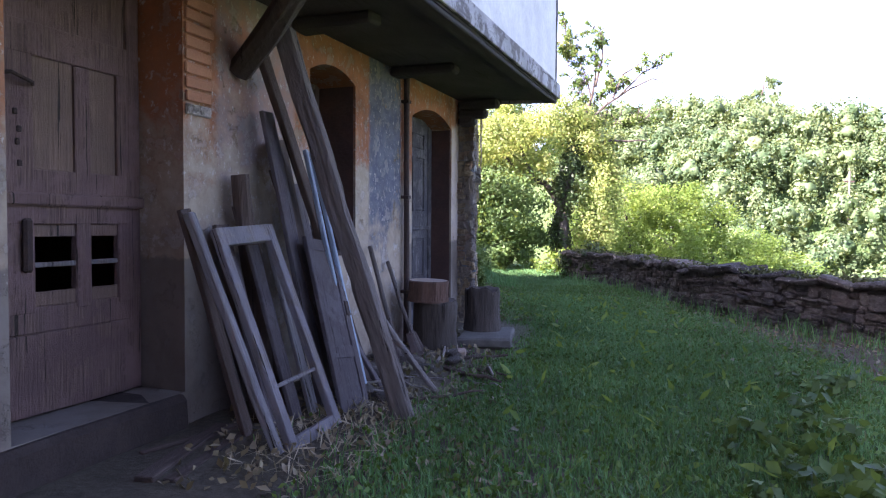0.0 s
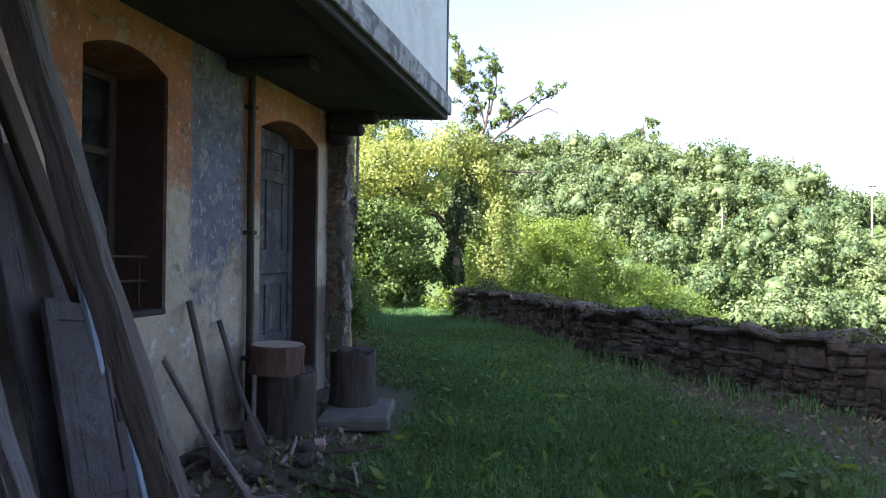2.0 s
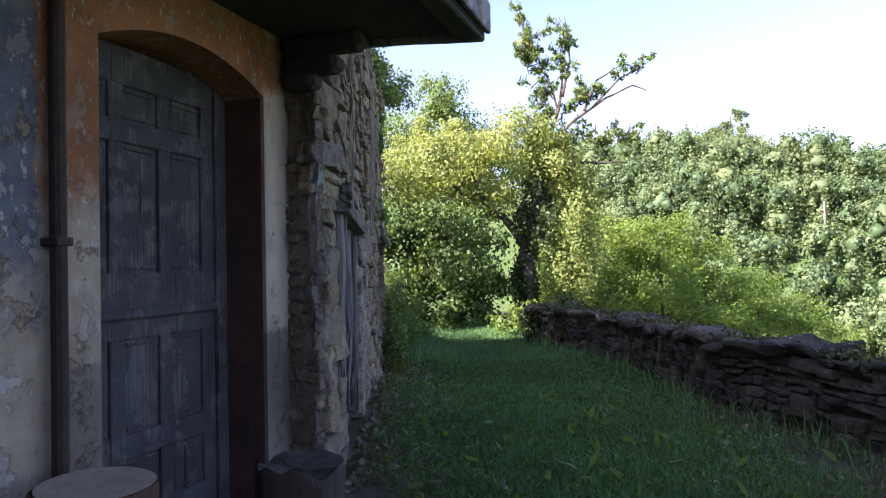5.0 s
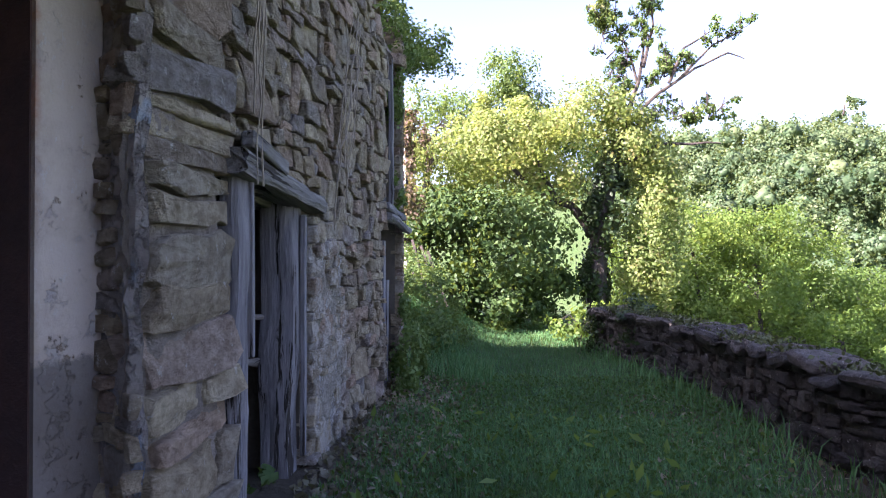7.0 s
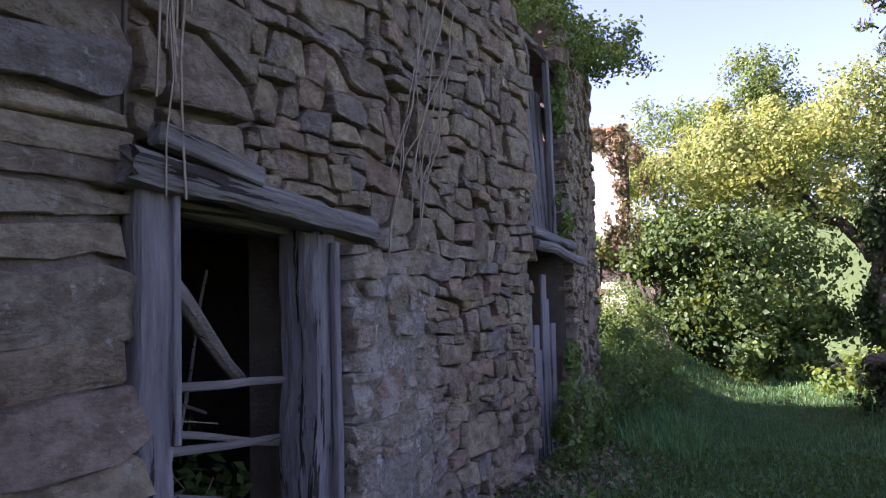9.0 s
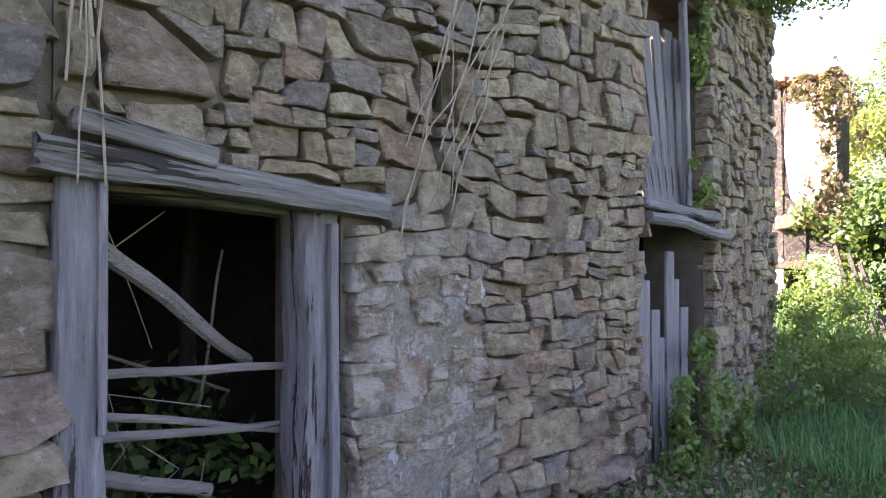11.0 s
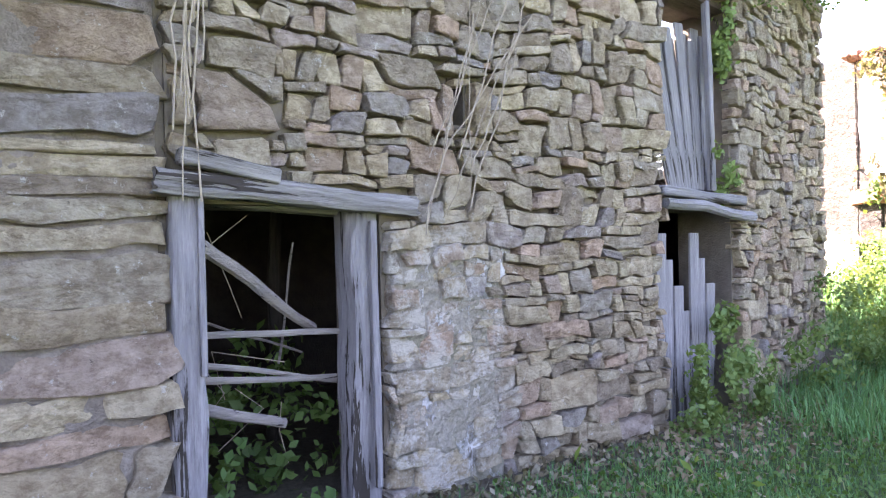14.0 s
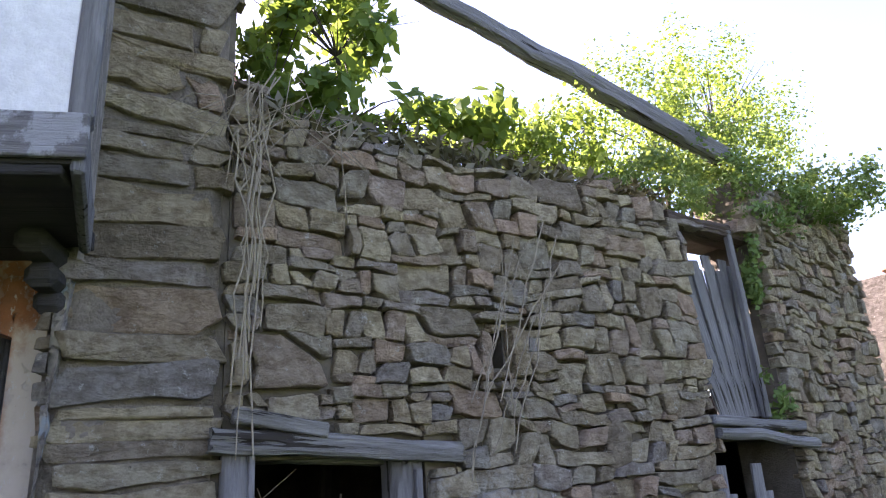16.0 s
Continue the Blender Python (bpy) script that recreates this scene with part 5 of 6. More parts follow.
for i, (x, y, zt, r) in enumerate([(6.6, 25, 2.2, 1.5), (8.6, 26, 2.4, 1.5), (5.2, 24, 1.6, 1.2), (10.5, 27, 1.2, 1.5), (7.6, 23, 0.6, 1.2), (12.8, 29, 0.4, 1.7), (9.8, 23.5, -0.6, 1.3), (15, 30, -0.8, 1.9), (12.5, 25, -1.6, 1.4), (18, 32, -2.6, 2.2), (14.8, 25, -3.2, 1.5)]):
    gz = ground_z(x, y)
    tree("hazel_tree", (x, y, gz), [([(x, y, gz - 0.2), (x + 0.2, y, (gz + zt) / 2), (x, y, zt)], 0.12, 0.03)],
         [(x, y, zt, r * 0.8, r * 0.8, 0.8), (x + 0.6 * r, y, zt - 0.9, r * 0.8, r * 0.7, 0.9), (x - 0.6 * r, y, zt - 1.0, r * 0.8, r * 0.7, 0.9), (x, y - 0.3, zt - 2.0, r, r * 0.8, 1.1), (x + 0.2, y, zt - 3.4, r, r * 0.8, 1.2)], 2400, 0.062, G_BRI, "bright green sunlit tree below the yard wall")
tree("path_bush", (2.9, 17.6, 0.05), [([(2.9, 17.6, 0.0), (2.9, 17.6, 0.3)], 0.02, 0.01)], [(2.8, 17.6, 0.35, 0.5, 0.4, 0.35), (3.3, 17.8, 0.4, 0.4, 0.4, 0.35)], 3500, 0.05, G_BRI, "low sunlit bush at the wall end")

# far woods on the hillside
wood_rng = np.random.default_rng(5)
cl = []
grid = {}
for _ in range(16000):
    b = math.radians(wood_rng.uniform(10, 46))
    s = 140 - 84 * wood_rng.random() ** 1.25
    x, y = s * math.sin(b), s * math.cos(b)
    deg = math.degrees(b)
    if deg > 39.0 and 110 < s < 121:
        continue
    key = (int(x // 4), int(y // 4))
    near = [c for kx in (-1, 0, 1) for ky in (-1, 0, 1) for c in grid.get((key[0] + kx, key[1] + ky), ())]
    if any((x - c[0]) ** 2 + (y - c[1]) ** 2 < 12.5 for c in near):
        continue
    grid.setdefault(key, []).append((x, y))
    cl.append((x, y, ground_z(x, y), deg))
lumps = []
for x, y, z, deg in cl:
    r = wood_rng.uniform(1.5, 2.7)
    h = wood_rng.uniform(3.0, 6.3) * (0.6 if deg > 37 else 1.0)
    lumps.append((x, y, z + h, r, r, r * wood_rng.uniform(0.8, 1.15)))
    lumps.append((x, y, z + h * 0.3, r * 0.8, r * 0.8, h * 0.5))
    for k in range(3):
        w = wood_rng.uniform(0, 6.28)
        lumps.append((x + math.cos(w) * r * 0.65, y + math.sin(w) * r * 0.65, z + h * wood_rng.uniform(0.5, 1.05), r * 0.55, r * 0.55, r * 0.6))
crown_v, crown_f = [], []
ball = bmesh.new()
bmesh.ops.create_icosphere(ball, subdivisions=2, radius=1.0)
ball_v = np.array([v.co[:] for v in ball.verts])
ball_f = np.array([[v.index for v in f.verts] for f in ball.faces])
ball.free()
for k, (x, y, z, rx, ry, rz) in enumerate(lumps):
    swell = wood_rng.uniform(0.40, 0.70, (len(ball_v), 1))
    crown_v.append(ball_v * swell * np.array([rx, ry, rz]) + np.array([x, y, z]))
    crown_f.append(ball_f + k * len(ball_v))
leaves = leaf_mesh("leaves", clump_points(lumps, 92, 0.76, 0.15, 12), 0.33, G_FAR_HAZE, long=1.15, spread=0.5)
n_leaf = len(leaves.vertices)
leaf_v = np.empty(n_leaf * 3)
leaves.vertices.foreach_get("co", leaf_v)
leaf_i = np.empty(len(leaves.loops), dtype=np.int32)
leaves.loops.foreach_get("vertex_index", leaf_i)
bpy.data.meshes.remove(leaves)
all_v = np.concatenate([leaf_v.reshape(-1, 3)] + crown_v)
all_f = np.concatenate([leaf_i.reshape(-1, 3), np.concatenate(crown_f) + n_leaf])
me = bpy.data.meshes.new("hillside_woods")
me.vertices.add(len(all_v))
me.vertices.foreach_set("co", all_v.reshape(-1))
me.loops.add(len(all_f) * 3)
me.loops.foreach_set("vertex_index", all_f.reshape(-1))
me.polygons.add(len(all_f))
me.polygons.foreach_set("loop_start", np.arange(len(all_f)) * 3)
me.update(calc_edges=True)
me.materials.append(G_FAR_HAZE)
woods = new("hillside_woods", me)
tagged(woods, "hazy green broadleaf woods covering the far hillside", "woods", "", "stuff")
tree("hilltop_tree", (53.5, 118, 13), [([(53.5, 118, 12), (53.5, 118, 20), (54.2, 118, 25)], 0.4, 0.1)], [(51.4, 118, 22.0, 1.5, 1.4, 1.1), (53.2, 118, 23.2, 1.6, 1.4, 1.3), (55.2, 118, 25.0, 1.5, 1.2, 1.3), (56.3, 118, 23.0, 1.0, 1.0, 1.2), (53.4, 118, 21.2, 2.6, 1.6, 1.2)], 150, 0.32, G_FAR_HAZE, "lone tall tree on the hill crest")

# ---- greenery on the stone building ----
def stuff(name, pos, size, mat, label, cat, **kw):
    return tagged(new(name, leaf_mesh(name, np.asarray(pos), size, mat, **kw)), label, cat, "", "stuff")


tree("fig_tree", (-1.2, 10.0, 0.2), [([(-1.2, 10, 0.1), (-1.1, 10, 2.5), (-1.0, 10.1, 5.2)], 0.06, 0.02), ([(-1.1, 10, 2.4), (-1.0, 9.5, 4.6)], 0.04, 0.015)],
     [(-0.9, 9.6, 4.8, 0.6, 0.5, 0.6), (-0.9, 10.2, 4.9, 0.6, 0.5, 0.6), (-0.9, 9.5, 5.5, 0.6, 0.45, 0.5), (-0.9, 10.2, 5.6, 0.6, 0.4, 0.4), (-0.7, 11.0, 4.4, 0.6, 0.6, 0.45), (-0.6, 9.6, 4.2, 0.5, 0.6, 0.4), (-0.6, 10.4, 4.1, 0.5, 0.8, 0.4), (-0.7, 11.6, 4.5, 0.5, 0.6, 0.5), (-0.6, 12.3, 4.4, 0.5, 0.5, 0.45)], 2000, 0.08, G_BRI, "broad-leaved young tree growing inside ruined barn")
tree("willow_bush", (-0.6, 13.6, 0.2), [([(-0.6, 13.6, 0.1), (-0.6, 13.6, 3.0), (-0.5, 13.5, 4.8)], 0.07, 0.02), ([(-0.6, 13.6, 3.5), (-0.4, 14.4, 5.2)], 0.03, 0.01), ([(-0.6, 13.6, 3.5), (-0.6, 12.6, 4.9)], 0.03, 0.01)],
     [(-0.5, 13.2, 5.2, 0.7, 0.6, 0.6), (-0.5, 14.2, 5.4, 0.7, 0.8, 0.6), (-0.5, 15.2, 5.5, 0.7, 0.8, 0.6), (-0.4, 12.2, 4.6, 0.6, 0.7, 0.5), (-0.4, 13.6, 4.6, 0.9, 0.8, 0.5), (-0.5, 14.6, 6.1, 0.5, 0.8, 0.5)], 6500, 0.03, G_BRI, "feathery sunlit bush on top of ruined barn")
stuff("ivy_on_wall", clump_points([(0.45, 13.0, 3.75, 0.35, 0.6, 0.28), (0.42, 13.8, 3.9, 0.4, 0.6, 0.35), (0.35, 14.6, 4.2, 0.45, 0.5, 0.35), (0.6, 14.9, 4.1, 0.4, 0.35, 0.4), (0.5, 13.1, 2.1, 0.12, 0.2, 0.2), (0.4, 12.3, 3.7, 0.3, 0.5, 0.15), (0.5, 13.15, 3.2, 0.15, 0.15, 0.4), (0.1, 12.5, 4.0, 0.4, 0.6, 0.3), (0.0, 13.3, 4.5, 0.4, 0.6, 0.45), (0.0, 14.2, 4.7, 0.4, 0.6, 0.4), (0.3, 13.2, 4.1, 0.35, 0.6, 0.25)], 10000), 0.032, G_MID, "green climbing ivy along the barn wall top", "ivy")

# ---- things in front of the house (places in house coordinates: out, along, up) ----
def leaning(name, foot, head, width, depth, label, cat):
    """A pose whose Z runs from foot to head and whose Y lies along the wall."""
    a, b = H(*foot), H(*head)
    z = (b - a).normalized()
    y = (H(0, 1, 0) - H(0, 0, 0)).normalized()
    y = (y - y.dot(z) * z).normalized()
    m = Matrix.Translation(a) @ Matrix((y.cross(z), y, z)).transposed().to_4x4()
    return thing(name, m, label, cat), (b - a).length


def lean_plank(foot, head, w, d, mat, label, seed, name="plank", cat="plank", group=""):
    out = (H(1, 0.15, 0) - H(0, 0, 0)).normalized()
    ob = timber(name, H(*foot), H(*head), w, d, mat, label, None, seed=seed, cat=cat, out=out)
    if group:
        ob["group"] = group
    return ob


# old casement frame without glass
sash, ln = leaning("window_frame", (0.74, -1.82, 0.13), (0.30, -1.88, 1.29), 0.5, 0.05, "old grey-white wooden window frame without glass", "window frame")
for y in (-0.26, 0.20):
    part("stile", one_box((-0.024, y, 0), (0.024, y + 0.062, ln), 0.005, 0.002, 8), M_SASH, sash)
part("rail", one_box((-0.022, -0.2, 0.0), (0.022, 0.2, 0.07), 0.005, 0.002, 4), M_SASH, sash)
part("rail", one_box((-0.022, -0.2, ln - 0.10), (0.022, 0.2, ln), 0.005, 0.002, 4), M_SASH, sash)
part("glazing_bar", one_box((-0.012, -0.2, 0.34), (0.012, 0.2, 0.362), 0.004), M_SASH, sash)
# panelled shutter
sh, ln = leaning("shutter", (0.68, -1.25, 0.13), (0.32, -1.10, 1.21), 0.34, 0.03, "dark grey panelled wooden shutter leaning on wall", "shutter")
for y in (-0.17, 0.11):
    part("stile", one_box((-0.015, y, 0), (0.015, y + 0.06, ln), 0.004, 0.002, 6), M_DARK_SHUTTER, sh)
for z in (0.0, 0.34, ln - 0.09):
    part("rail", one_box((-0.014, -0.115, z), (0.014, 0.115, z + 0.08), 0.004, 0.002, 4), M_DARK_SHUTTER, sh)
for z0, z1 in ((0.075, 0.345), (0.415, ln - 0.085)):
    part("panel", one_box((-0.008, -0.115, z0), (0.006, 0.115, z1), 0.008), M_DARK_SHUTTER, sh)
part("hinge", one_box((0.014, 0.12, 0.62), (0.024, 0.165, 0.72), 0.003), M_IRON, sh, "small iron hinge")
# long beam and the planks behind it
lean_plank((1.0, -1.22, 0.11), (0.27, -1.42, 2.48), 0.10, 0.13, M_BEAM, "long squared grey-brown beam leaning under balcony", 50, "beam", "beam")
G = "planks leaning on the wall"
for i, (f, h, w, d, mat, lab) in enumerate([
        ((0.72, -2.13, 0.10), (0.22, -2.22, 1.36), 0.055, 0.05, M_GREY_WOOD, "weathered grey plank leaning beside window frame"),
        ((0.45, -2.02, 0.12), (0.17, -2.20, 1.38), 0.09, 0.03, M_BROWN_WOOD, "brown plank leaning on plastered wall"),
        ((0.50, -1.62, 0.12), (0.20, -1.66, 1.18), 0.12, 0.025, M_DARK_SHUTTER, "dark plank leaning behind window frame"),
        ((0.52, -1.47, 0.12), (0.22, -1.50, 1.22), 0.11, 0.025, M_GREY_WOOD, "grey plank leaning behind window frame"),
        ((0.48, -1.80, 0.12), (0.18, -1.84, 1.12), 0.12, 0.025, M_DARK_SHUTTER, "dark plank leaning behind window frame"),
        ((0.46, -0.62, 0.12), (0.12, -1.47, 2.42), 0.10, 0.045, M_BROWN_WOOD, "long brown plank leaning on the wall"),
        ((0.48, -1.02, 0.12), (0.13, -1.33, 1.66), 0.10, 0.03, M_BROWN_WOOD, "dark plank leaning behind shutter"),
        ((0.62, -0.72, 0.12), (0.25, -1.02, 0.98), 0.05, 0.03, M_DARK_SHUTTER, "narrow dark batten leaning behind beam"),
        ((0.40, -0.55, 0.12), (0.10, -0.80, 1.15), 0.16, 0.03, M_DARK_SHUTTER, "dark board leaning under the window"),
        ((0.60, -1.0, 0.12), (0.30, -0.86, 0.9), 0.13, 0.025, M_DARK_SHUTTER, "dark board leaning behind shutter"),
        ((0.44, -1.22, 0.12), (0.10, -1.36, 2.02), 0.15, 0.03, M_DARK_SHUTTER, "tall dark board leaning behind the beam"),
        ((0.40, -1.06, 0.12), (0.07, -1.18, 1.86), 0.14, 0.03, M_BROWN_WOOD, "tall brown board leaning behind the beam"),
        ((0.36, -0.88, 0.12), (0.07, -1.00, 1.58), 0.15, 0.03, M_DARK_SHUTTER, "dark board leaning beside the battens"),
        ((0.34, -1.74, 0.12), (0.07, -1.78, 1.30), 0.15, 0.03, M_BROWN_WOOD, "stained brown board behind window frame"),
        ((0.30, -1.40, 0.12), (0.08, -1.62, 1.42), 0.13, 0.03, M_BROWN_WOOD, "stained brown board leaning on wall")]):
    lean_plank(f, h, w, d, mat, lab, 60 + i, group=G)
for i, (f, h) in enumerate([((0.58, -1.00, 0.12), (0.22, -1.10, 1.80)), ((0.60, -0.93, 0.12), (0.23, -1.03, 1.80))]):
    lean_plank(f, h, 0.035, 0.03, M_BLUE, "pale blue painted batten leaning on the wall", 80 + i, "batten", "batten", "pale blue battens")
def round_pole(name, pts, r, mat, label, cat, sides=8):
    pts = [H(*p) for p in pts]
    fine = []
    for a, b in zip(pts, pts[1:]):
        fine += [a.lerp(b, k / 4) for k in range(4)]
    fine.append(pts[-1])
    fine = [p + noise.noise_vector(p * 2.1) * r * 0.5 for p in fine]
    return tagged(new(name, mesh_of(name, tube(bmesh.new(), fine, [r * (1 - 0.15 * i / len(fine)) for i in range(len(fine))], sides, 0.25), mat)), label, cat)
round_pole("log", [(0.24, -1.52, 0.12), (0.16, -1.58, 0.9), (0.10, -1.62, 1.60)], 0.07, M_BROWN_WOOD, "upright brown log leaning on wall", "log")
def shovel(pts, r, w, label, seed):
    """A long-handled shovel leaning with its blade on the ground."""
    base = H(*pts[0])
    t = thing("shovel", Matrix.Translation(base), label, "shovel", "tools leaning on the wall")
    p = [H(*q) - base for q in pts]
    fine = [p[0].lerp(p[1], k / 4) for k in range(4)] + [p[1].lerp(p[2], k / 4) for k in range(5)]
    part("handle", tube(bmesh.new(), [q + noise.noise_vector(q * 2 + Vector((seed, 0, 0))) * r * 0.4 for q in fine], [r] * 9, 8, 0.2), M_TOOL, t, "worn grey ash handle")
    bm = bmesh.new()
    zax = (p[0] - p[1]).normalized()
    side = (H(0.3, 1, 0) - H(0, 0, 0)).normalized()
    side = (side - side.dot(zax) * zax).normalized()
    out = side.cross(zax)
    rows = []
    for i in range(6):
        k = i / 5
        half = w * (0.75 + 0.5 * k - 0.8 * max(k - 0.6, 0) ** 2 * 4)
        rows.append([bm.verts.new(zax * (k * 0.26 - 0.18) + side * half * s + out * 0.03 * (s * s - 0.4)) for s in (-1, -0.5, 0, 0.5, 1)])
    for a, b in zip(rows, rows[1:]):
        for i in range(4):
            bm.faces.new((a[i], a[i + 1], b[i + 1], b[i]))
    ex = bmesh.ops.extrude_face_region(bm, geom=list(bm.faces))
    bmesh.ops.translate(bm, verts=[v for v in ex["geom"] if isinstance(v, bmesh.types.BMVert)], vec=out * 0.004)
    part("blade", bm, M_IRON, t, "rusty dark steel blade")
    return t


shovel([(0.42, 0.02, 0.20), (0.2, 0.12, 0.7), (0.045, 0.20, 1.12)], 0.02, 0.10, "old rusty shovel with grey wooden handle", 1)
shovel([(0.40, 0.46, 0.20), (0.2, 0.50, 0.6), (0.04, 0.56, 0.97)], 0.018, 0.09, "narrow rusty spade leaning beside the drainpipe", 2)
round_pole("pole", [(0.95, -0.55, 0.12), (0.6, -0.45, 0.45), (0.25, -0.35, 0.85)], 0.022, M_POLE, "pale round pole leaning near the beam", "pole")


def stump(name, n, u, z, r, h, mat_side, mat_top, label, jag=0.0, tilt=0.0, seed=0):
    """A log standing on end: ridged bark and a checked sawn face."""
    t = thing(name, HOUSE @ pose(n, u, z, tilt, 0, seed * 40), label, "log")
    bm = bmesh.new()
    rings = []
    for k, (zz, rr) in enumerate(((0, 1.06), (0.12, 1.02), (0.4, 0.98), (0.7, 0.99), (0.94, 1.0), (1.0, 0.96))):
        ring = []
        for i in range(28):
            w = 2 * math.pi * i / 28
            q = r * rr * (1 + 0.07 * noise.noise(Vector((math.cos(w) * 2.2, math.sin(w) * 2.2, seed + zz))) + 0.06 * noise.noise(Vector((w * 4.1, seed * 5.0, zz * 1.5))))
            ring.append(bm.verts.new((q * math.cos(w), q * math.sin(w), h * zz + (jag * noise.noise(Vector((w * 1.5, seed, 0))) if zz > 0.9 else 0))))
        rings.append(ring)
    for a, b in zip(rings, rings[1:]):
        for i in range(28):
            bm.faces.new((a[i], a[(i + 1) % 28], b[(i + 1) % 28], b[i]))
    bm.faces.new(rings[0][::-1])
    bark = part("bark", bm, mat_side, t)
    bm = bmesh.new()
    c = bm.verts.new((0, 0, h - 0.004 - jag * 0.3))
    rim = []
    for i in range(28):
        w = 2 * math.pi * i / 28
        rim.append(bm.verts.new((r * 0.95 * math.cos(w), r * 0.95 * math.sin(w), h + 0.002 + (jag * noise.noise(Vector((w * 1.5, seed, 0)))))))
    for i in range(28):
        bm.faces.new((c, rim[i], rim[(i + 1) % 28]))
    part("sawn_face", bm, mat_top, bark, "sawn end with growth cracks")
    return t


stump("chopping_block", 0.37, 0.90, 0.14, 0.205, 0.46, M_BARK, M_BARK, "dark split chopping block standing by wall", 0.02, 0, 1)
stump("log_round", 0.32, 0.84, 0.60, 0.185, 0.19, M_CUT, M_PALE_PATCH, "short sawn reddish log round on chopping block", 0.0, 2, 2)
stump("tree_stump", 0.60, 1.62, 0.24, 0.18, 0.42, M_BARK, M_BARK, "dark rotten stump with jagged top", 0.07, 0, 3)
ob = tagged(new("paving_slab", mesh_of("paving_slab", one_box((-0.26, -0.33, -0.05), (0.26, 0.33, 0.045), 0.02, 0.03, 3), M_SLAB)), "flat grey stone slab lying before the door", "slab")
ob.matrix_basis = HOUSE @ pose(0.70, 1.45, 0.19, 0, 0, 12)
ob = tagged(new("white_scrap", mesh_of("white_scrap", one_box((-0.11, -0.06, 0), (0.11, 0.06, 0.09), 0.03, 0.06, 3), M_PLASTIC)), "crumpled white plastic scrap by yard wall", "scrap")
ob.matrix_basis = pose(4.35, 9.45, ground_z(4.35, 9.45) + 0.02, 0, 8, 35)
ob = tagged(new("spotted_can", mesh_of("spotted_can", one_box((-0.04, -0.035, 0), (0.04, 0.035, 0.10), 0.012, 0.01, 2), M_PALE_PATCH)), "small pale spotted can lying by the logs", "can")
ob.matrix_basis = HOUSE @ pose(0.72, 0.62, 0.13, 20, 0, 30)
# scraps of wood and stones on the ground by the wall
srng = random.Random(21)
for i in range(26):
    n, u = srng.uniform(0.2, 1.05), srng.uniform(-1.1, 0.62)
    p = H(n, u, 0)
    w = srng.uniform(0, 6.28)
    ln = srng.uniform(0.15, 0.55)
    a = Vector((p.x, p.y, ground_z(p.x, p.y) + 0.02))
    b = a + Vector((math.cos(w) * ln, math.sin(w) * ln, 0))
    b.z = ground_z(b.x, b.y) + srng.uniform(0.02, 0.12)
    r = srng.uniform(0.006, 0.02)
    tagged(new("stick", mesh_of("stick", tube(bmesh.new(), bent(a, b, 5, 0, 0.03, i), [r, r, r * 0.9, r * 0.8, r * 0.5], 6, 0.3), M_POLE if i % 2 else M_BROWN_WOOD)), "broken stick lying among wood scraps", "stick", "wood scraps")
for i in range(22):
    n, u = srng.uniform(0.1, 0.9), srng.uniform(-1.0, 0.8)
    p = H(n, u, 0)
    s = srng.uniform(0.03, 0.10)
    bm = bmesh.new()
    bmesh.ops.create_icosphere(bm, subdivisions=2, radius=s)
    for v in bm.verts:
        v.co = Vector((v.co.x * 1.2, v.co.y, v.co.z * 0.6)) * (1 + 0.35 * noise.noise(v.co * 14 + Vector((i, 0, 0))))
    ob = tagged(new("rubble_stone", mesh_of("rubble_stone", bm, M_OLDSTONE)), "loose dark stone on the bare ground", "stone", "loose stones")
    ob.matrix_basis = pose(p.x, p.y, ground_z(p.x, p.y) + s * 0.3, 0, 0, i * 50)
for i, (a, b, w) in enumerate([((0.42, -2.75, 0.175), (0.22, -1.95, 0.18), 0.11), ((0.52, -2.70, 0.16), (0.40, -1.98, 0.17), 0.08), ((0.16, -2.5, 0.175), (0.30, -1.9, 0.18), 0.05)]):
    timber("plank", H(*a), H(*b), w * 0.8, 0.03, M_BROWN_WOOD, "old plank lying on the doorstep", None, seed=90 + i, cat="plank", out=Vector((0, 0, 1)))

# hanging dry vines on the barn
vrng = random.Random(31)
vines = thing("dry_vines", pose(0.5, 8.9, 3.6), "thin dry vine stems hanging over barn wall", "vine")
def vine(pts, r):
    p = [Vector(q) - Vector((0.5, 8.9, 3.6)) for q in pts]
    part("stem", tube(bmesh.new(), p, [r] * len(p), 5), M_VINE, vines)
for i in range(9):
    y = 8.88 + vrng.uniform(-0.05, 0.10)
    zt, zb = vrng.uniform(3.4, 3.9), vrng.uniform(1.75, 2.6)
    pts = []
    for k in range(10):
        t = k / 9
        pts.append((0.52 + 0.03 * vrng.random(), y + 0.05 * noise.noise(Vector((i * 3.1, t * 3, 0))) + 0.12 * (1 - t) * vrng.uniform(-0.3, 1), zt + (zb - zt) * t))
    vine(pts, vrng.uniform(0.0025, 0.005))
for i in range(9):
    y0, y1 = vrng.uniform(10.4, 11.0), vrng.uniform(10.1, 10.5)
    z0, z1 = vrng.uniform(2.7, 3.3), vrng.uniform(1.6, 2.1)
    vine([(0.56 + 0.03 * vrng.random(), y0 + (y1 - y0) * (k / 8) + 0.05 * noise.noise(Vector((i, k * 0.5, 3))), z0 + (z1 - z0) * k / 8) for k in range(9)], vrng.uniform(0.0025, 0.0045))
